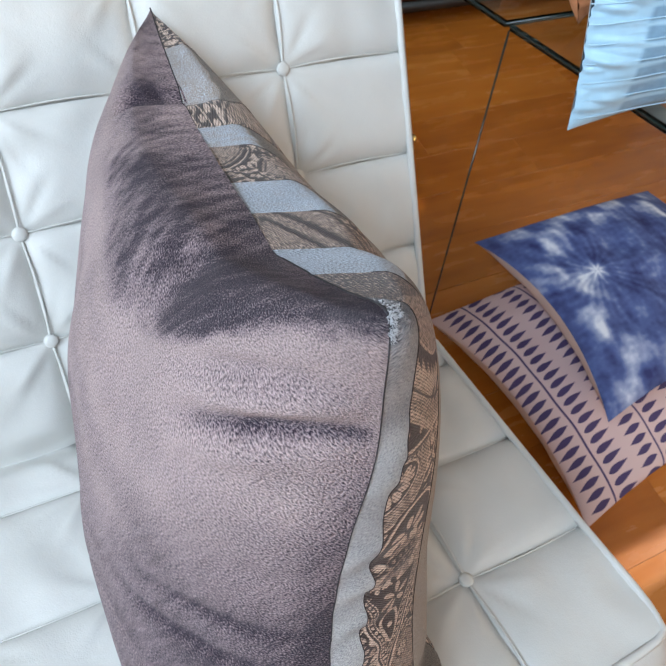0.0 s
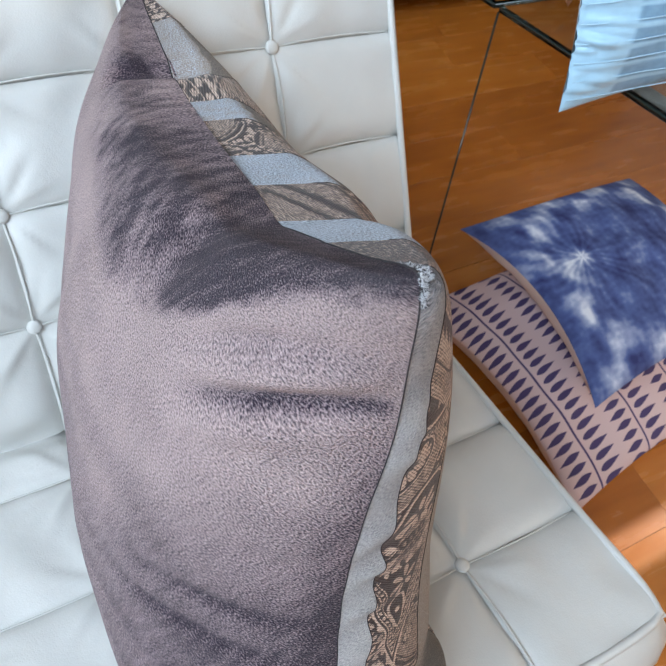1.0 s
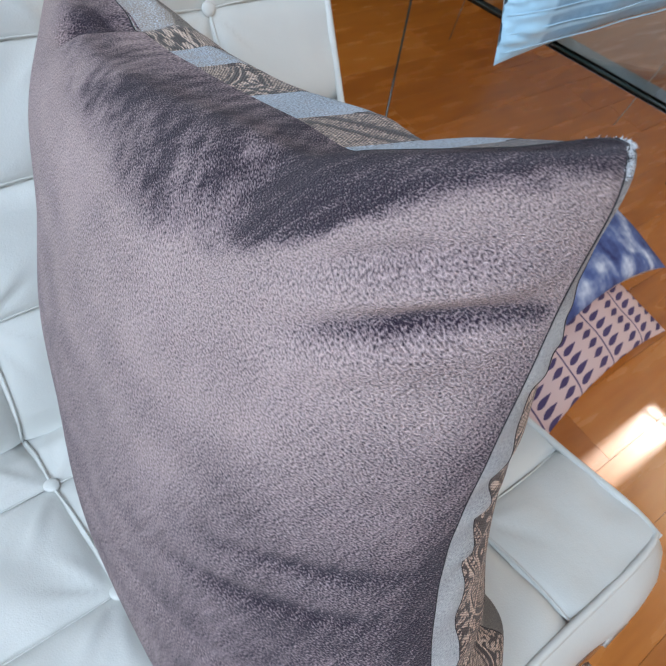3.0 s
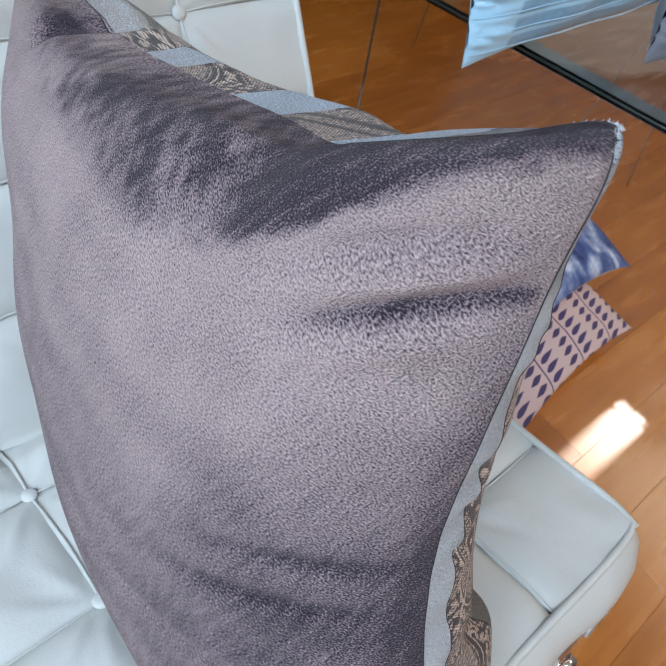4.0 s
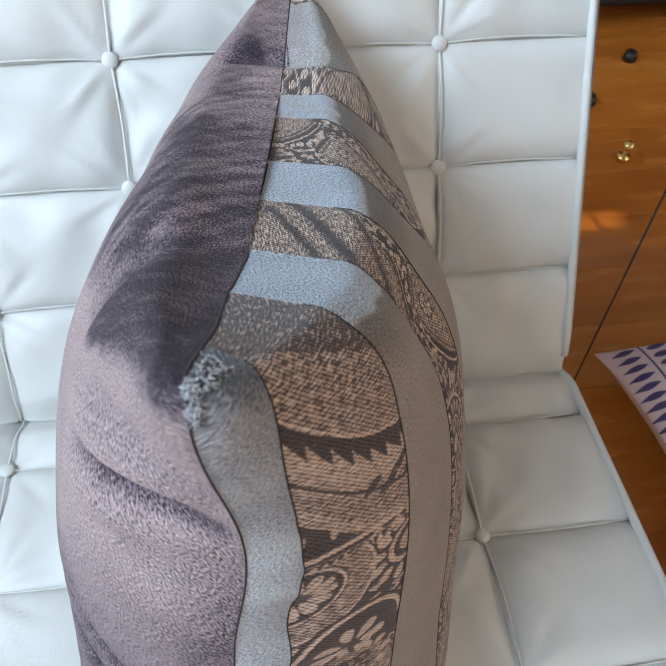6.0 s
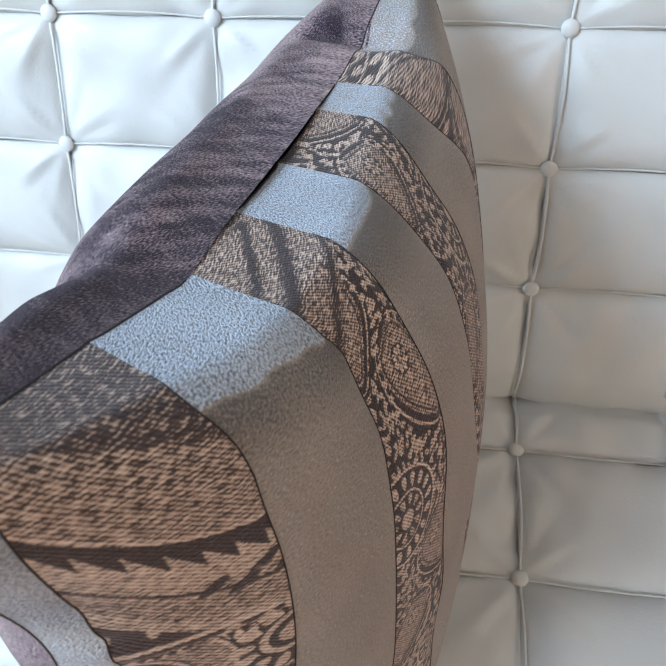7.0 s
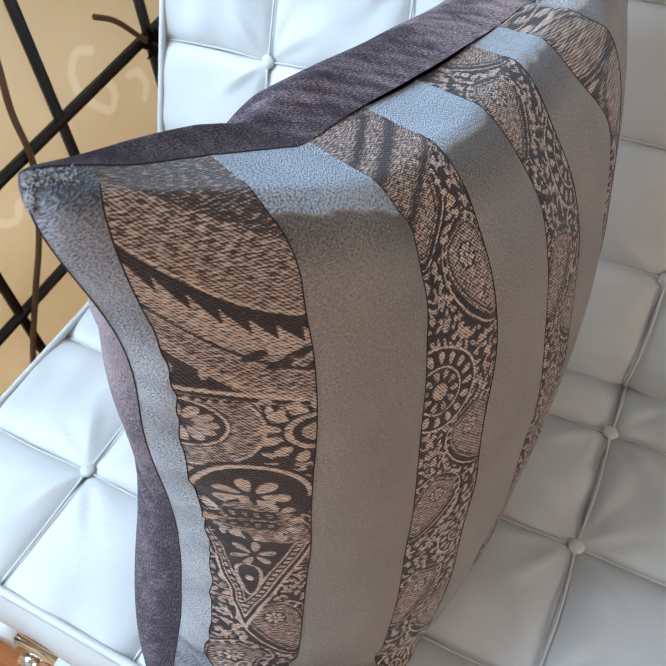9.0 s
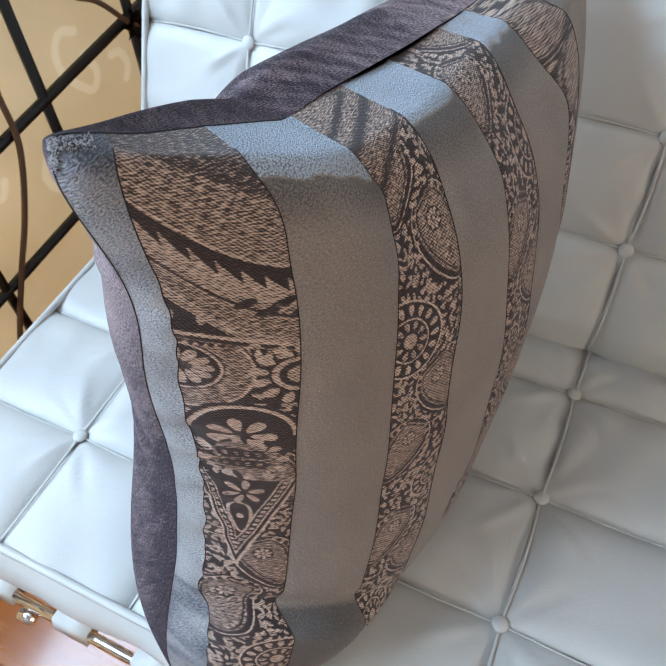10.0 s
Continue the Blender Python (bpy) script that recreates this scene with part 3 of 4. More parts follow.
def seam_u(i, v):
    u = sum(np.interp(v + d, SEAM_V, SEAMS[i]) for d in (-0.024, -0.012, 0.0, 0.012, 0.024)) / 5
    return u + ((0.0007 * np.sin(v * 46 + 2 * np.sin(v * 17)) + 0.0006 * np.sin(v * 103 + 3 * np.sin(v * 31))) * ease((0.92 - v) / 0.15) if i == 1 else 0)


def lengths(side, u0, v):
    """Metres along the cover from its bottom, at u0, for the heights v of one column."""
    p = pillow(side, np.full_like(v, u0), v)
    return np.concatenate([[0], np.cumsum(np.linalg.norm(np.diff(p, axis=0), axis=1))])


def even(side, u0, n):
    """Heights v of n points that lie evenly along the cover at u0."""
    v = np.linspace(0, 1, 1601)
    run = lengths(side, u0, v)
    return np.interp(np.linspace(0, run[-1], n), run, v)


big = thing("patchwork_pillow", "throw pillow of mauve velvet with paisley patchwork, standing on the seat", "pillow")
# above this line, u and v, the pile is brushed down, its change of sheen painted darker
NAP_SHADE_U = [0.0, 0.014, 0.043, 0.08, 0.118, 0.157, 0.207, 0.26, 0.306, 0.345, 0.38, 0.43, 0.53, 0.59, 0.645, 0.72, 1.0]
NAP_SHADE_V = [0.984, 0.982, 0.974, 0.964, 0.956, 0.940, 0.919, 0.914, 0.902, 0.884, 0.886, 0.905, 0.920, 0.932, 0.950, 0.968, 0.975]
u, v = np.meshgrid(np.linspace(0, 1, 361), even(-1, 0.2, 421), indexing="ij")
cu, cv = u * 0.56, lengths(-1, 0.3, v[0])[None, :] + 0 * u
line = np.interp(u, NAP_SHADE_U, NAP_SHADE_V) - 0.012 + 0.003 * waves(cu, cv, 0.03, 21) + 0.0015 * waves(cu, cv, 0.012, 22)
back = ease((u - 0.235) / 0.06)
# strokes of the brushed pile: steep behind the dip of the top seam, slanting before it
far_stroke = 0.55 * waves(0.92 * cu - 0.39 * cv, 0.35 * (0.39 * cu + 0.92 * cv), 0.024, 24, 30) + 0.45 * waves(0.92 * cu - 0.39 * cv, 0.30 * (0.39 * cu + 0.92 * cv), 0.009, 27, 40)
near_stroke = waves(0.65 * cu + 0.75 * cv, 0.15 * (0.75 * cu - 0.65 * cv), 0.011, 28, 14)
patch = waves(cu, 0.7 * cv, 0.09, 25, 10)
# includes dark painted along the top seam, where shade falls
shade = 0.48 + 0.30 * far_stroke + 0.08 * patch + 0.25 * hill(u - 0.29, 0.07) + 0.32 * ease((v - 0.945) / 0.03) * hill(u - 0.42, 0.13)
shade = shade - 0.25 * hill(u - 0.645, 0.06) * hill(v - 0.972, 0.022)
nap_shading = ease((v - line) / (0.026 + 0.030 * back)) * ((1 - back) * (0.95 + 0.10 * near_stroke) + back * np.clip(shade, 0.05, 1.1))
# the pocket's shade is painted in as well
nap_shading = nap_shading * (1 - 0.15 * ease((v - 0.986) / 0.010) * ease((u - 0.04) / 0.1)) + 1.3 * pocket(u, v)
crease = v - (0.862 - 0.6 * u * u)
# weaker light low on the velvet and by the front seam, painted darker
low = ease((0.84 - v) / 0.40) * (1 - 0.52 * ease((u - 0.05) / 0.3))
nap_shading = nap_shading + 0.72 * low + 0.35 * ease((0.05 - u) / 0.05) * ease((0.90 - v) / 0.12) + (0.04 + 0.05 * waves(cu, cv, 0.06, 26)) * ease((line - v) / 0.03)
# shade of the crease and the lower folds, painted over their shape
nap_shading = nap_shading + 0.72 * hill(crease + 0.001, 0.011) * ease((0.20 - u) / 0.12) * ease(u / 0.012) + 0.18 * hill(crease - 0.052, 0.014) * hill(u - 0.10, 0.08)
nap_shading = nap_shading + 0.25 * hill(v - 0.500 - 0.2 * (u - 0.14), 0.012) * hill(u - 0.14, 0.12) + 0.22 * hill(v - 0.560 - 0.2 * (u - 0.10), 0.012) * hill(u - 0.10, 0.10)
cloth = np.stack([cu, cv, 0 * u], -1)
linked("velvet_side", grid_mesh("velvet_side", pillow(-1, u, v), cloth=cloth, nap_shading=nap_shading), M_VELVET, big, "brushed mauve-grey velvet with shade painted into its folds")


# -- the woven figure of the paisley strips, in metres across (x) and up (y) --
def disc(x, y, cx, cy, r):
    return np.hypot(x - cx, y - cy) - r


def ringband(x, y, cx, cy, r, w):
    return np.abs(np.hypot(x - cx, y - cy) - r) - w


def drop(x, y, cx, cy, ang, long, wide):
    """A leaf: pointed at its root, round towards its tip."""
    a, b = math.cos(ang), math.sin(ang)
    p, q = (x - cx) * a + (y - cy) * b, -(x - cx) * b + (y - cy) * a
    t = np.clip(p / long, 0, 1)
    return np.maximum(np.abs(q) - wide * 0.62 * np.sqrt(t * (1 - t ** 4)), np.abs(p - long / 2) - long / 2)


def petals(x, y, cx, cy, n, r0, long, wide, turn=0.0):
    d = np.full_like(x, 9.0)
    for k in range(n):
        a = turn + k * math.tau / n
        d = np.minimum(d, drop(x, y, cx + r0 * math.cos(a), cy + r0 * math.sin(a), a, long, wide))
    return d


def paisley(x, y, w, seed):
    """0 dark ground, 1 light thread."""
    r = np.random.RandomState(seed)
    lit = np.zeros_like(x)

    def put(d, value):
        nonlocal lit
        k = np.clip(0.5 - d / 0.0006, 0, 1)
        lit = lit * (1 - k) + value * k
    # scattered small leaves fill the ground
    for yy in np.arange(0, y.max(), 0.0054):
        for xx in np.arange(0, w + 0.004, 0.0055):
            put(drop(x, y, xx + r.uniform(-0.002, 0.002), yy + r.uniform(-0.002, 0.002), r.uniform(0, 6.28), r.uniform(0.005, 0.0085), 0.0042), 0.78)
    yy, step = 0.02 + 0.03 * r.rand(), 0
    while yy < y.max() + 0.05:
        cx = w * (0.15 if step % 2 else 0.9) + r.uniform(-0.006, 0.006)
        big_r = 0.030 + 0.008 * r.rand()
        kind = (0, 2, 2)[(step + seed) % 3]
        if kind == 0:      # a round medallion: rings of petals
            put(disc(x, y, cx, yy, big_r), 0.02)
            put(ringband(x, y, cx, yy, big_r * 0.97, 0.0011), 0.95)
            put(petals(x, y, cx, yy, 16, big_r * 0.62, big_r * 0.27, 0.007), 0.85)
            put(ringband(x, y, cx, yy, big_r * 0.55, 0.0010), 0.9)
            put(petals(x, y, cx, yy, 10, big_r * 0.26, big_r * 0.24, 0.006), 0.75)
            put(disc(x, y, cx, yy, big_r * 0.2), 0.8)
        else:              # a pointed leaf, hatched inside, with a small rosette and a beaded rim
            ang = 1.1 if step % 2 else 2.0
            bx, by = w * (1.02 if step % 2 == 0 else -0.02), yy - 0.035
            d = drop(x, y, bx, by, ang, 0.080, 0.060)
            put(d - 0.004, 0.05)
            put(np.abs(d) - 0.0010, 0.9)
            put(d + 0.0045, 0.60)
            put(np.abs(d + 0.0045) - 0.0008, 0.12)
            put(np.abs(d + 0.0085) - 0.0006, 0.15)
            ex, ey = bx + math.cos(ang) * 0.055, by + math.sin(ang) * 0.055
            put(disc(x, y, ex, ey, 0.0085), 0.10)
            put(petals(x, y, ex, ey, 8, 0.0022, 0.0056, 0.004, 0.2), 0.85)
            put(disc(x, y, ex, ey, 0.0018), 0.8)
            for k in range(9):
                f = 0.25 + 0.09 * k
                for sd in (-1, 1):
                    qx, qy = bx + math.cos(ang) * 0.08 * f, by + math.sin(ang) * 0.08 * f
                    wide = 0.0225 * math.sin(math.pi * min(1, f) ** 0.8) + 0.007
                    put(drop(x, y, qx - math.sin(ang) * wide * sd, qy + math.cos(ang) * wide * sd, ang + 1.0 * sd, 0.0075, 0.0048), 0.82)
        yy += big_r * 1.25 + 0.022
        step += 1
    return lit


def front_figure(a, v, w):
    """The strip beside the front seam: a hatched lens, a row of teeth, a ring of petals, an arch over a flower and a beaded point. a, v: shares across and up."""
    x, y = a * w, v * 0.5
    lit = paisley(x * 1.4, y * 1.4, w * 1.4, 4)

    def put(d, value):
        nonlocal lit
        k = np.clip(0.5 - d / 0.0006, 0, 1)
        lit = lit * (1 - k) + value * k
    put(0.36 - y, 0.12)
    # the lens at the top and the teeth under it
    arc = y - (0.4475 + 0.0315 * (1 - a) ** 1.8)
    put(-arc - 0.050, 0.70)
    put(-arc, 0.63)
    put(0.4985 - 0.020 * a ** 1.2 - y, 0.44)
    put(np.abs(arc) - 0.0012, 0.85)
    put(np.abs(arc + 0.0100) - 0.0092, 0.08)
    for k in range(7):
        c = 0.06 + 0.165 * k
        wide = 0.0075 * np.clip((-0.006 - arc) / 0.015, 0, 1)
        put(np.maximum(np.abs(x - c * w + (arc + 0.015) * 0.5) - wide, np.abs(arc + 0.0145) - 0.0085), 0.78)
    for k in range(5):
        put(drop(x, y, w * (0.35 + 0.15 * k), 0.418 + 0.006 * k % 0.011, 0.5, 0.011, 0.0045), 0.10)
    put(np.abs(arc + 0.0285) - 0.0008, 0.15)
    put(np.abs(arc + 0.037) - 0.005, 0.62)
    line = y - (0.409 - 0.008 * a)
    put(np.maximum(line, 0.36 - y), 0.12)
    put(np.abs(line) - 0.0013, 0.9)
    put(np.abs(line + 0.004) - 0.0006, 0.7)
    for k in range(12):
        put(drop(x, y, w * (0.06 + 0.085 * k), 0.4035 - 0.008 * k / 12, -1.57, 0.0055, 0.0038), 0.85)
    # rings by the seam, half a rosette by the plain strip
    cx, cy = 0.0, 0.3825
    put(np.maximum(disc(x, y, cx, cy, 0.0315), y - 0.4), 0.08)
    put(np.maximum(ringband(x, y, cx, cy, 0.024, 0.0052), y - 0.4), 0.62)
    put(np.maximum(ringband(x, y, cx, cy, 0.0302, 0.0009), y - 0.4), 0.9)
    put(ringband(x, y, cx, cy, 0.0175, 0.0008), 0.9)
    put(petals(x, y, cx, cy, 12, 0.005, 0.010, 0.006, 0.1), 0.85)
    put(petals(x, y, cx, cy, 18, 0.0325, 0.006, 0.005, 0.2), 0.8)
    cx, cy = w, 0.381
    put(disc(x, y, cx, cy, 0.013), 0.10)
    put(petals(x, y, cx, cy, 13, 0.013, 0.0085, 0.0065, 0.1), 0.85)
    put(ringband(x, y, cx, cy, 0.0105, 0.0016), 0.8)
    put(disc(x, y, cx, cy, 0.006), 0.75)
    # arch and flower
    arch = np.maximum(disc(x, y, w * 0.5, 0.332, 0.0245), 0.318 - y)
    put(arch - 0.003, 0.05)
    put(np.maximum(np.abs(np.hypot(x - w * 0.5, y - 0.332) - 0.0240) - 0.0014, 0.331 - y), 0.95)
    put(petals(x, y, w * 0.48, 0.330, 7, 0.004, 0.0125, 0.0075, 0.0), 0.88)
    put(disc(x, y, w * 0.46, 0.307, 0.0155), 0.58)
    for k in range(8):
        put(ringband(x, y, w * (0.28 + 0.11 * (k % 4)), 0.312 - 0.010 * (k // 4), 0.0031, 0.0010), 0.05)
    put(petals(x, y, w * 0.46, 0.307, 12, 0.0155, 0.0075, 0.006, 0.1), 0.85)
    # beaded point
    vee = y - 0.197 - np.where(x < w * 0.37, (w * 0.37 - x) * 4.1, (x - w * 0.37) * 2.75)
    put(np.maximum(-vee, y - 0.285), 0.08)
    for off, wd, val in ((0.0, 0.0030, 0.92), (0.010, 0.0020, 0.85), (0.026, 0.0020, 0.8)):
        put(np.maximum(np.abs(vee - off) - wd, y - 0.287), val)
    bead = np.maximum(np.abs(vee - 0.0175) - 0.0040, np.abs((y * 1000) % 4.4 - 2.2) / 1000 - 0.0014)
    put(np.maximum(bead, y - 0.287), 0.85)
    put(np.abs(drop(x, y, w * 0.40, 0.232, 1.57, 0.028, 0.013)) - 0.0011, 0.85)
    put(disc(x, y, w * 0.40, 0.247, 0.0022), 0.9)
    put(petals(x, y, w * 0.42, 0.272, 6, 0.002, 0.010, 0.005, 0.3), 0.8)
    return lit


def strip(i):
    n = 1 + int(max(10, (SEAMS[i + 1][2] - SEAMS[i][2]) * 560 / (0.55 if i in (1, 3) else 0.9 if i > 3 and i % 2 else 3.0)))
    m = 901 if i in (1, 3) else 501 if i > 3 and i % 2 else 401
    um = (SEAMS[i][4] + SEAMS[i + 1][4]) / 2
    a, v = np.meshgrid(np.linspace(0, 1, n), even(1, um, m), indexing="ij")
    u = seam_u(i, v) * (1 - a) + seam_u(i + 1, v) * a
    pts = pillow(1, u, v)
    ylen = np.tile(lengths(1, um, v[0]), (n, 1))
    w = (SEAMS[i + 1][2] - SEAMS[i][2]) * 0.56
    x = a * w
    cloth = np.stack([x, ylen, 0 * x], -1)
    if i % 2:
        figure = front_figure(a, v, w) if i == 1 else 0.08 + 0.92 * paisley(x * 1.4, ylen * 1.4, w * 1.4, i)
        if i == 3:         # hatched bands sweep over the top
            top = ease((ylen[:, -1:] - ylen < 0.075 - 0.03 * a) * 1.0)
            sweep = (ylen[:, -1:] - ylen) * 0.55 + 0.016 * a
            figure = figure * (1 - top) + top * (0.60 - 0.5 * hill(sweep - 0.017, 0.0012) - 0.5 * hill(sweep - 0.026, 0.0018) - 0.35 * hill(sweep - 0.0385, 0.0012))
        linked("paisley_strip", grid_mesh("paisley_strip", pts, figure=figure, cloth=cloth, flip=True), M_PAISLEY, big, "woven brown and beige paisley brocade")
    else:
        rough_edge = 0.0013 * waves(x, ylen, 0.03, 31 + i)
        # shade below the bottom fold, painted into the strips' colour
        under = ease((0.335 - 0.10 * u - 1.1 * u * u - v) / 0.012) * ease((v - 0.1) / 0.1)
        if i == 0:
            nap_shading = 0.75 * ease((v - 0.962 - 4 * rough_edge) / 0.03) + 0.36 * ease((v - 0.80) / 0.12) + 1.0 * under * (0.7 + 0.4 * waves(x, ylen, 0.03, 5))
            nap_shading = nap_shading + (0.10 + 0.16 * waves(0.3 * x, ylen, 0.022, 6)) * ease((0.95 - v) / 0.03)
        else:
            # sky sheen painted over the top, darker shade painted just below it
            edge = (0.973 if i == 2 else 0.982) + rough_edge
            nap_shading = ease((v - edge) / 0.004) * {2: 1.0, 4: 0.9, 6: 0.6, 8: 0.35}[i] * (1 + 0.2 * waves(x, ylen, 0.02, 7)) - 0.8 * ease((edge + 0.0025 - v) / 0.003) * ease((v - edge + 0.055) / 0.055) - 0.9 * under
        linked("velvet_strip", grid_mesh("velvet_strip", pts, cloth=cloth, nap_shading=nap_shading, flip=True), M_BAND if i == 0 else M_TAUPE, big, "silver-grey velvet" if i == 0 else "plain taupe velvet")


for i in range(10):
    strip(i)
    if i:
        v = np.linspace(0.01, 0.995, 200)
        part("stitching", tube((pillow(1, seam_u(i, v), v) + np.array([0.0001, 0, 0])).tolist(), 0.00032, 6), M_THREAD, big, "dark seam thread")
v = np.linspace(0, 1, 160)
part("edge_seam", tube((pillow(1, 0 * v, v)).tolist(), 0.00035, 6), M_THREAD, big, "dark seam")
part("edge_seam", tube((pillow(1, v, 0 * v + 1) - np.array([0, 0, 0.0004])).tolist(), 0.0007, 8), M_THREAD, big, "dark seam")
rnd = random.Random(5)
tip = Vector(pillow(1, np.array(0.0), np.array(1.0)))
for mat, count, label in ((M_TUFT, 420, "silver thread fringe"), (M_THREAD, 120, "dark thread fringe")):
    bm = bmesh.new()
    for _ in range(count):
        d = Vector((rnd.gauss(0, 1), rnd.gauss(-0.5, 1), rnd.gauss(0.2, 1))).normalized()
        low = rnd.uniform(0.0, 0.017) ** 1.3 / 0.017 ** 0.3
        p = Vector(pillow(1, np.array(0.030 * rnd.random() ** 1.5), np.array(1.0 - 0.3 * low))) if rnd.random() < 0.5 else Vector(pillow(1, np.array(0.002 * rnd.random()), np.array(1.0 - 1.3 * low)))
        tube([p, p + d * 0.0009, p + d * rnd.uniform(0.0010, 0.0018)], lambda a: 0.0002 * (1.1 - a), 4, bm)
    part("corner_tuft", bm, mat, big, label)

# ---- other pillows ----


def cushion_cover(m, sx, sy, thick, sgn, n=2.3, seed=1, rough=0.004, res=81, edge=0.0, droop=0.0, waist=0.07):
    a, b = np.meshgrid(np.linspace(-1, 1, res), np.linspace(-1, 1, res), indexing="ij")
    g = (np.clip(1 - np.abs(a) ** n, 0, 1) * np.clip(1 - np.abs(b) ** n, 0, 1)) ** 0.6
    x = a * sx / 2 * (1 - waist * (1 - b * b) * np.abs(a) ** 3)
    y = b * sy / 2 * (1 - waist * (1 - a * a) * np.abs(b) ** 3)
    z = sgn * thick / 2 * g + rough * waves(x, y, 0.11, seed) * g + edge * sgn * np.abs(waves(x * 0.7 + y, y * 2.4, 0.07, seed + 3)) * hill(a + 0.93, 0.16) * np.clip(4 - 4 * np.abs(b), 0, 1)
    z = z + droop * (0.25 - a * a * b * b)
    p = np.stack([x, y, z, 0 * x + 1], -1) @ np.array(m).T
    return a, b, x, y, p[..., :3]


def leaf_print(x, y, sx, sy):
    """Rows of dark leaves between dark lines."""
    d = np.full_like(x, 9.0)
    for gx in np.arange(-sx / 2 + 0.066, sx / 2, 0.115):
        d = np.minimum(d, np.abs(x - gx) - 0.0018)
    xr = (x + sx / 2 - 0.066 + 0.115) % 0.115
    for c, flip in ((0.030, 1), (0.086, -1)):
        t = np.clip((xr - c + 0.022) / 0.044, 0, 1)
        yr = (y + 1.0 - (t - 0.5) * 0.006) % 0.0185 - 0.00925
        half = 0.0058 * np.sin(np.pi * t ** (0.62 if flip > 0 else 1.15)) ** 1.2
        d = np.minimum(d, np.maximum(np.abs(yr) - half, np.abs(xr - c) - 0.022))
    return np.clip(0.5 - d / 0.0022, 0, 1)


def tie_dye(x, y):
    """Bleached folds and a white burst on deep blue."""
    r, ph = np.hypot(x + 0.105, y - 0.03), np.arctan2(y - 0.03, x + 0.105)
    f = 0.27 + 0.12 * waves(x, y, 0.09, 4) + 0.08 * waves(x, y, 0.03, 6) + 0.04 * waves(x, y, 0.013, 16) + 0.08 * np.sin(ph * 23 + 3 * waves(x, y, 0.1, 9)) * ease(r / 0.05) * ease((0.2 - r) / 0.1)
    f = f + 0.75 * np.exp(-(r / 0.014) ** 2) + 0.35 * np.exp(-(r / 0.028) ** 2) * np.abs(np.cos(ph * 4)) ** 3
    d = np.abs(np.maximum(np.abs(x), np.abs(y)) - 0.155)
    blot = ease(0.5 + 0.9 * np.cos(x * 52) * np.cos(y * 52) + 0.2 * waves(x, y, 0.05, 12))
    return f + 0.55 * np.exp(-(d / 0.038) ** 2) * blot


pm = pose(0.808, -0.020, 0.077, 0, 0, 5)
geo = thing("geometric_pillow", "pink cotton pillow with dark leaf print, lying on the floor", "pillow")
a, b, x, y, p = cushion_cover(pm, 0.52, 0.46, 0.085, 1, res=321, droop=0.035, waist=0.09)
linked("cover", grid_mesh("cover", p, figure=leaf_print(x, y, 0.52, 0.46), cloth=np.stack([x, y, 0 * x], -1)), M_LEAF, geo, "pink cotton with dark leaf print")
a, b, x, y, p = cushion_cover(pm, 0.52, 0.46, 0.15, -1, n=4.0, droop=0.035, waist=0.09)
linked("underside", grid_mesh("underside", p, flip=True), M_BACKING, geo, "plain pale cotton")
tm = pose(0.860, 0.050, 0.195, 2, 1, 2)
tie = thing("tie_dye_pillow", "blue and white tie-dyed pillow lying on a pink pillow", "pillow")
a, b, x, y, p = cushion_cover(tm, 0.455, 0.40, 0.075, 1, res=181, droop=0.035, waist=0.10)
linked("cover", grid_mesh("cover", p, figure=tie_dye(x, y), cloth=np.stack([x, y, 0 * x], -1)), M_TIE, tie, "blue tie-dyed cotton")
a, b, x, y, p = cushion_cover(tm, 0.455, 0.40, 0.135, -1, n=4.0, droop=0.035, waist=0.10)
linked("underside", grid_mesh("underside", p, flip=True), M_BACKING, tie, "plain pale cotton")

# ---- glass table and what stands on it ----
TOP_Z = 0.64
CN = Vector((0.504, 0.230, TOP_Z))
E2, E3 = Vector((0.30, -0.954, 0)), Vector((1.0, 0.01, 0))


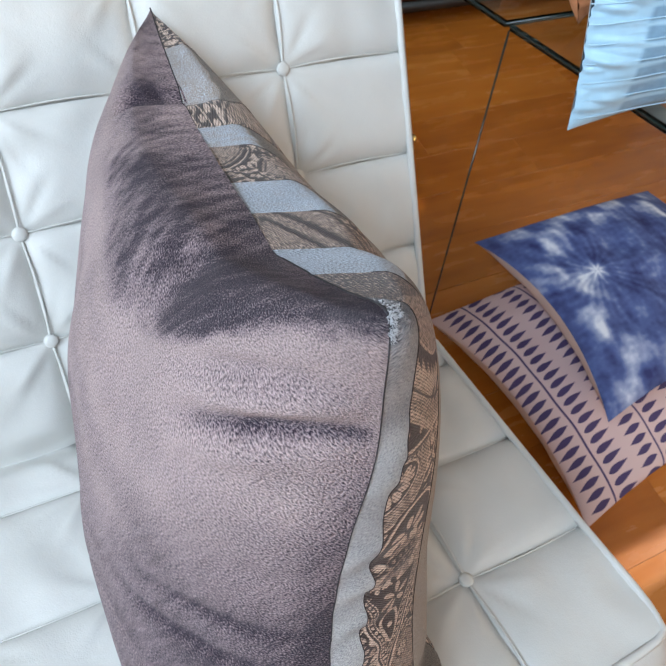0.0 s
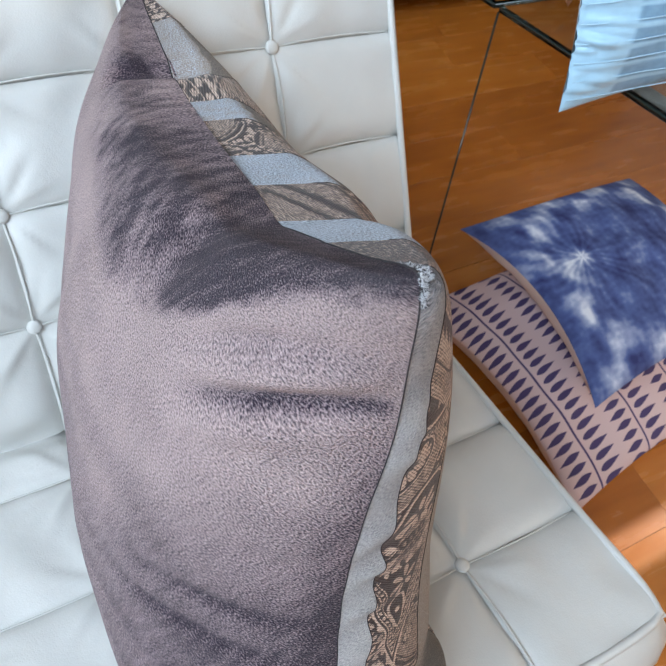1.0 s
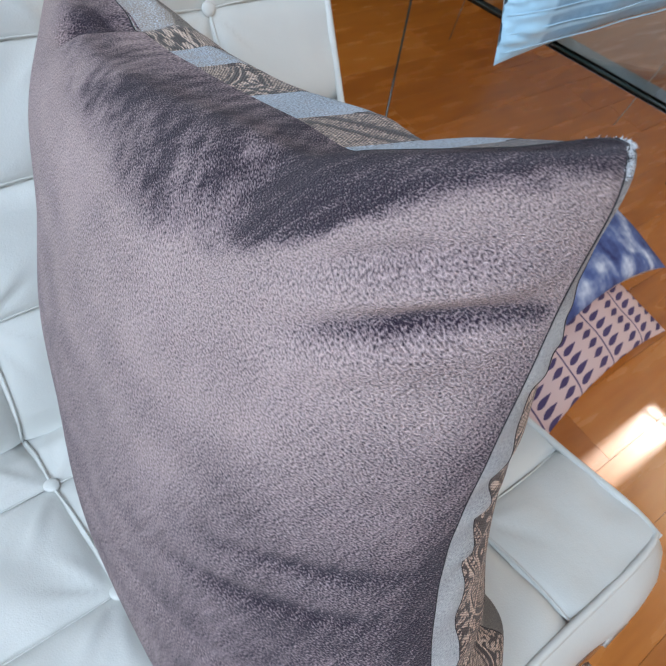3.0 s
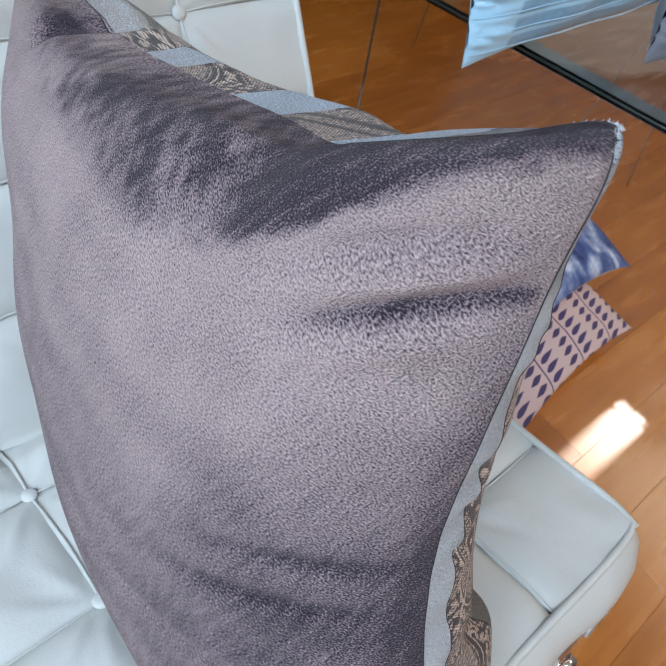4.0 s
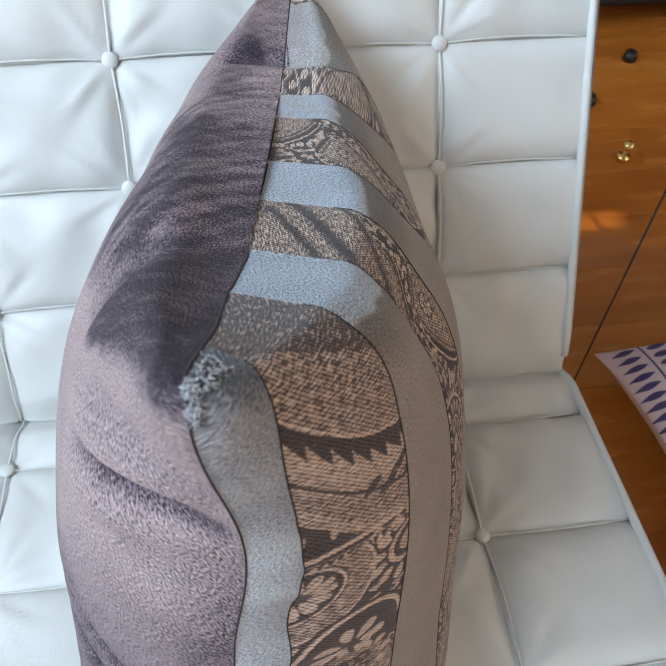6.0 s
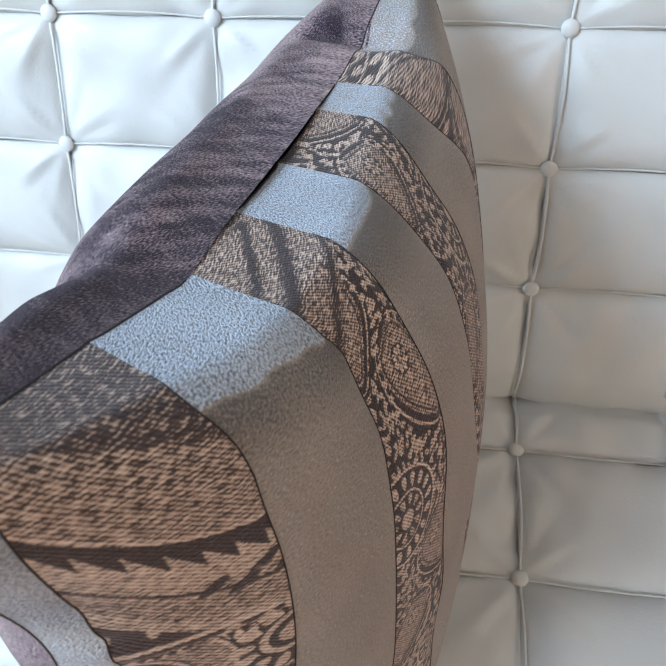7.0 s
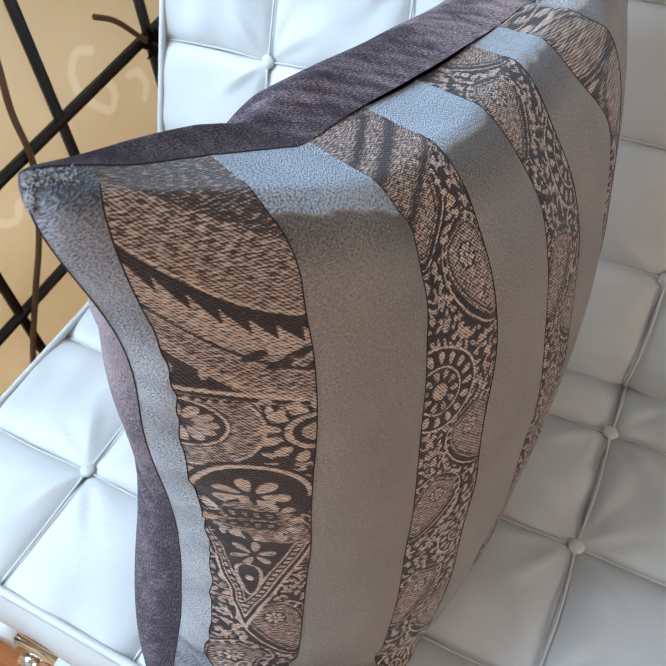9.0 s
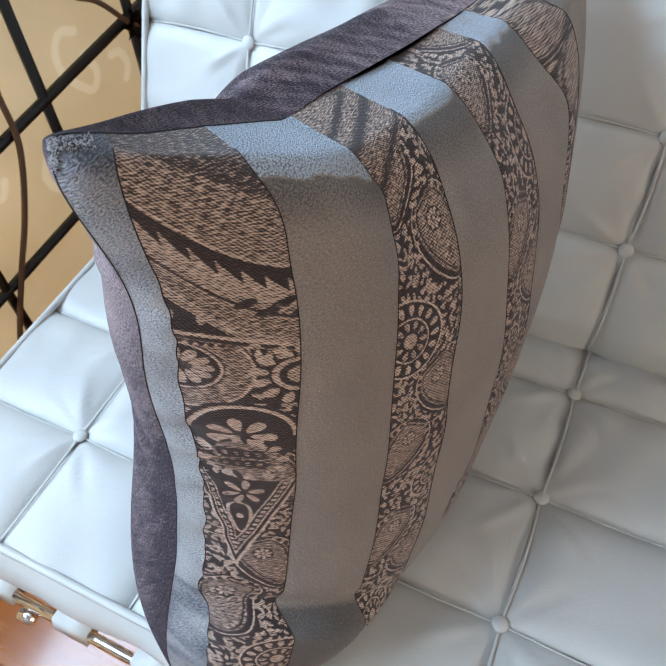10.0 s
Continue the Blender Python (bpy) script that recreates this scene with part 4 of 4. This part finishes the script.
def glass_table(cs, feet, dark_legs):
    """A glass sheet on slim legs; cs: its corners at the top, feet: where each leg goes, from its corner."""
    table = thing("glass_table", "clear glass table with dark edges on slim dark legs", "table", group="glass tables")
    bm = bmesh.new()
    lo, hi = [bm.verts.new(c - Vector((0, 0, 0.010))) for c in cs], [bm.verts.new(c) for c in cs]
    bm.faces.new(lo)
    bm.faces.new(hi[::-1])
    for k in range(4):
        bm.faces.new((lo[k], hi[k], hi[(k + 1) % 4], lo[(k + 1) % 4]))
    bmesh.ops.recalc_face_normals(bm, faces=bm.faces)
    part("glass_top", bm, M_GLASS, table, "clear glass sheet", smooth=False).visible_shadow = False
    if 1 in dark_legs:
        inward = (cs[3] - cs[0]).normalized()
        bm = bmesh.new()
        start = cs[0] + (cs[1] - cs[0]) * 0.19
        ring = [start + inward * 0.004, cs[1] + inward * 0.004, cs[1] + inward * 0.038, start + inward * 0.038]
        lo, hi = [bm.verts.new(c - Vector((0, 0, 0.0125))) for c in ring], [bm.verts.new(c - Vector((0, 0, 0.0105))) for c in ring]
        bm.faces.new(lo)
        bm.faces.new(hi[::-1])
        for k in range(4):
            bm.faces.new((lo[k], hi[k], hi[(k + 1) % 4], lo[(k + 1) % 4]))
        bmesh.ops.recalc_face_normals(bm, faces=bm.faces)
        part("shade_strip", bm, M_SHADE_STRIP, table, "dark strip for the shade and reflection of the blue pillow", smooth=False)
    for k in range(4):
        p, q = cs[k] - Vector((0, 0, 0.005)), cs[(k + 1) % 4] - Vector((0, 0, 0.005))
        part("edge_strip", tube([p, q], 0.0024, 6), M_GLASS_EDGE, table, "dark green glass edge")
        if feet[k] is None:
            continue
        foot = cs[k] + Vector((*feet[k], 0))
        part("leg", tube([cs[k] - Vector((0, 0, 0.010)), Vector((foot.x, foot.y, 0.0))], 0.0014, 8), M_GLASS_EDGE if k in dark_legs else M_GLASS, table, "slim leg")


# under the edge of the near glass sheet a grey strip stands in for the blue pillow's shade and reflection
glass_table([CN, CN + E2 * 0.95, CN + E2 * 0.95 + E3 * 1.15, CN + E3 * 1.15], ((-0.085, -0.17), (-0.06, 0), (-0.06, 0), (-0.04, -0.15)), (0, 1))
C2 = CN - E2 * 0.008
glass_table([C2, C2 + E3 * 1.15, C2 + E3 * 1.15 - E2 * 0.6, C2 - E2 * 0.6], (None, (0.03, 0.08), (0.0, 0.0), (0.0, 0.0)), ())


def standing_pillow(name, label, corner, along_x, lean, size, thick, mat, seed, rough, figure=None, rise=0.0):
    """A pillow that stands on its lower edge; corner: its lower left corner."""
    ex = Vector((math.cos(along_x), math.sin(along_x), 0))
    ez = Vector((-ex.y, ex.x, 0)) * math.sin(lean) + Vector((0, 0, math.cos(lean)))
    ex = (ex + Vector((0, 0, rise))).normalized()
    ez = (ez - ex * ez.dot(ex)).normalized()
    en = ex.cross(ez)
    c = Vector(corner) + (ex + ez) * size / 2
    m = Matrix.Translation(c) @ Matrix((ex, ez, en)).transposed().to_4x4()
    th = thing(name, label, "pillow")
    a, b, x, y, p = cushion_cover(m, size, size, thick, 1, seed=seed, rough=rough, res=161, edge=0.007)
    linked("cover", grid_mesh("cover", p, figure=figure(x, y) if figure else None), mat, th)
    a, b, x, y, p = cushion_cover(m, size, size, thick, -1, seed=seed, rough=rough)
    linked("underside", grid_mesh("underside", p, flip=True), mat, th)
    return th, m


def slats(x, y):
    """Darker slats between pale pleats, beyond a plain border."""
    k = ((y - 0.05 * x + 0.5) / 0.021) % 1
    zone = ease((x + 0.172 - 0.06 * (y + 0.2)) / 0.006)
    return 0.15 + 0.55 * zone * ease((0.42 - np.abs(k - 0.5)) / 0.06)

blue, bm4 = standing_pillow("satin_pillow", "pale blue satin pillow with pintucks, propped on the glass table", (0.469, 0.05, 0.62), -0.2, 0.30, 0.45, 0.12, M_PLEAT, 4, 0.005, slats, 0.2)
for k in range(20):
    yy = -0.2 + 0.021 * k
    aa = np.linspace(-0.97, 0.95, 60)
    bb = np.full_like(aa, yy / 0.225) + 0.05 * aa
    g = (np.clip(1 - np.abs(aa) ** 2.3, 0, 1) * np.clip(1 - np.abs(bb) ** 2.3, 0, 1)) ** 0.6
    q = np.stack([aa * 0.225, bb * 0.225, 0.06 * g + 0.005 * waves(aa * 0.225, bb * 0.225, 0.11, 4) * g + 0.0004, 0 * aa + 1], -1) @ np.array(bm4).T
    part("pintuck", tube(q[:, :3].tolist(), 0.0007, 5), M_BLUE, blue, "stitched satin pleat")
standing_pillow("satin_cushion", "crumpled copper satin cushion on the glass table", (0.575, 0.19, TOP_Z + 0.012), 0.5, 0.5, 0.36, 0.14, M_COPPER, 9, 0.03)
standing_pillow("plush_pillow", "dark grey crushed plush pillow on the glass table", (0.69, -0.06, TOP_Z + 0.012), -0.25, 0.3, 0.40, 0.16, M_PLUSH, 12, 0.02)

# ---- lattice panels by the window ----
LN = radians(-7)
LT, LNORM = Vector((-math.sin(LN), math.cos(LN), 0)), Vector((math.cos(LN), math.sin(LN), 0))
LP = Vector((-0.75, 0.1, 0)) + LNORM * 0.13


def on_lattice(a, z, proud=0.0):
    return LP + LT * a + Vector((0, 0, z)) + LNORM * proud


def near(a, z):
    """Places along the screen, drawn up closer to the chair."""
    return -0.37 + (a + 0.37) * 0.852, 1.07 - (1.07 - z) * 0.852


def lattice_box(a0, a1, z0, z1, p0, p1, bevel=0.0, lean=0.0):
    bm = box((p0, a0, z0), (p1, a1, z1), bevel)
    for w in bm.verts:
        w.co = on_lattice(w.co.y + lean * (w.co.z - 0.412), w.co.z, w.co.x)
    return bm


screen = thing("lattice_screen", "low cream panel screen with black square lattice bars", "screen")
A0, STEP = 0.0015, 0.1913
for k in range(-7, 4):
    part("upright_bar", lattice_box(A0 + k * STEP - 0.0066, A0 + k * STEP + 0.0066, 0.0, 0.62, -0.004, 0.008, 0.002, 0.16), M_BLACK, screen, "black bar")
for z in (0.028, 0.220, 0.412, 0.605):
    part("level_bar", lattice_box(-1.4, 0.70, z - 0.0066, z + 0.0066, -0.0035, 0.0095, 0.002), M_BLACK, screen, "black bar")

SCROLLS = ([(0.18, 0.345), (0.155, 0.36), (0.13, 0.34), (0.125, 0.30), (0.145, 0.255), (0.165, 0.235), (0.185, 0.26), (0.175, 0.30)], [(-0.08, 0.29), (-0.11, 0.27), (-0.115, 0.235), (-0.09, 0.215), (-0.07, 0.235)], [(0.225, 0.26), (0.245, 0.25), (0.25, 0.22), (0.235, 0.20)],
            [(0.02, 0.21), (-0.005, 0.18), (0.0, 0.14), (0.03, 0.13), (0.045, 0.16)], [(-0.23, 0.20), (-0.26, 0.17), (-0.25, 0.12), (-0.22, 0.11), (-0.20, 0.15)])
a, z = np.meshgrid(np.linspace(-1.4, 0.70, 701), np.linspace(0.012, 0.62, 211), indexing="ij")
pale = np.zeros_like(a)
for pts in SCROLLS:
    for p, q in [near(*p) for p in smooth_line(pts, 60)]:
        pale = np.maximum(pale, np.clip((0.0075 - np.hypot(a - p, z - q)) / 0.002, 0, 1))
base, up, out_n = np.array(LP), np.array(LT), np.array(LNORM)
sheet = base + a[..., None] * up + z[..., None] * np.array([0, 0, 1.0])
linked("panel", grid_mesh("panel", sheet - 0.0045 * out_n, figure=0.5 * pale, flip=True), M_PAPER, screen, "cream translucent panel with pale scrolls")
linked("panel_backing", grid_mesh("panel_backing", sheet[::50, ::42] - 0.012 * out_n, figure=0 * a[::50, ::42]), M_PAPER, screen, "cream translucent panel")
cord = thing("hanging_cord", "brown cord hanging before the lattice screen", "cord")
part("strand", tube([on_lattice(*near(a, z), 0.013) for a, z in smooth_line([(0.045, 0.53), (0.027, 0.455), (0.0, 0.377), (-0.021, 0.281), (-0.083, 0.179), (-0.155, 0.092), (-0.235, -0.01), (-0.30, -0.12), (-0.35, -0.18)], 60)], 0.0045, 8), M_CORD, cord)
knot = thing("dark_rosette", "dark leafy knot with a brown twig on the lattice screen", "ornament")
part("twig", tube([on_lattice(*near(a, z), 0.014) for a, z in smooth_line([(0.20, 0.40), (0.235, 0.366), (0.281, 0.29), (0.316, 0.265), (0.367, 0.23)], 30)], 0.004, 7), M_CORD, knot, "brown twig")
rnd = random.Random(8)
for k in range(14):
    a = k * math.tau / 14 + rnd.uniform(-0.2, 0.2)
    r = rnd.uniform(0.018, 0.034)
    bm = bmesh.new()
    c = on_lattice(*near(0.285, 0.288), 0.014)
    d = LT * math.cos(a) + Vector((0, 0, 1)) * math.sin(a) + LNORM * rnd.uniform(0.0, 0.5)
    sd = d.cross(LNORM).normalized()
    row = [(c + d * r * t + sd * 0.006 * math.sin(math.pi * min(1, t + 0.05)) * s2 + LNORM * 0.003 * math.sin(3 * t)) for t in (0, 0.25, 0.5, 0.75, 1) for s2 in (-1, 1)]
    vs = [bm.verts.new(p) for p in row]
    for i in range(4):
        bm.faces.new((vs[2 * i], vs[2 * i + 1], vs[2 * i + 3], vs[2 * i + 2]))
    bmesh.ops.solidify(bm, geom=bm.faces[:], thickness=0.0015)
    part("leaf", bm, M_BLACK, knot)

# ---- far side of the room ----
chest = thing("low_cabinet", "dark red-brown wooden cabinet on short legs", "cabinet")
part("body", box((0.72, 1.12, 0.10), (2.3, 1.55, 0.80), 0.006), M_DARKWOOD, chest)
part("plinth_rail", box((0.74, 1.115, 0.07), (2.28, 1.16, 0.10), 0.003), M_BLACK, chest)
for k in range(3):
    part("cabinet_door", box((0.735 + k * 0.52, 1.105, 0.115), (1.235 + k * 0.52, 1.119, 0.785), 0.004), M_DARKWOOD, chest)
for x, y in ((0.757, 1.14), (2.25, 1.14), (0.757, 1.50), (2.25, 1.50)):
    part("leg", tube([(x, y, 0.0), (x, y, 0.10)], lambda a: 0.012 + 0.008 * a, 12), M_BLACK, chest)
stop = thing("brass_stop", "small polished brass door stop on the floor", "door stop")
part("base", tube([(0.775, 0.680, 0.0), (0.775, 0.680, 0.012)], 0.013, 16), M_BRASS, stop)
part("stem", tube([(0.775, 0.680, 0.012), (0.775, 0.680, 0.026)], 0.006, 12), M_BRASS, stop)
bm = bmesh.new()
bmesh.ops.create_uvsphere(bm, u_segments=16, v_segments=10, radius=0.013)
bmesh.ops.translate(bm, verts=bm.verts, vec=(0.775, 0.680, 0.036))
part("knob", bm, M_BRASS, stop)
for x, y in ((0.76, 0.865), (0.91, 1.01)):
    st = thing("floor_glide", "small dark rubber furniture glide on the floor", "glide")
    part("foot", tube([(x, y, 0.0), (x, y, 0.02)], lambda a: 0.017 - 0.004 * a, 14), M_BLACK, st)

# ---- floor planks ----
WIDE = 0.125
shared = {}
rnd = random.Random(3)
for k in range(41):
    y0 = -2.6 + k * WIDE
    x0 = -2.5 - rnd.uniform(0, 1.0)
    while x0 < 3.0:
        length = rnd.choice((0.9, 1.2, 1.5))
        a, b = max(x0, -2.5), min(x0 + length, 3.0)
        n = round(b - a, 2)
        if n > 0.03:
            if n not in shared:
                bm = box((0.0003, 0.0003, -0.0058), (n - 0.0003, WIDE - 0.0003, 0.0))
                bmesh.ops.bevel(bm, geom=[e for e in bm.edges if all(w.co.z > -0.001 for w in e.verts)], offset=0.0002, segments=1, affect="EDGES")
                me = bpy.data.meshes.new("plank")
                bm.to_mesh(me)
                bm.free()
                me.materials.append(M_WOOD)
                shared[n] = me
            ob = new("plank", shared[n])
            ob.location = (a, y0, 0)
            ob.parent = floor
        x0 += length
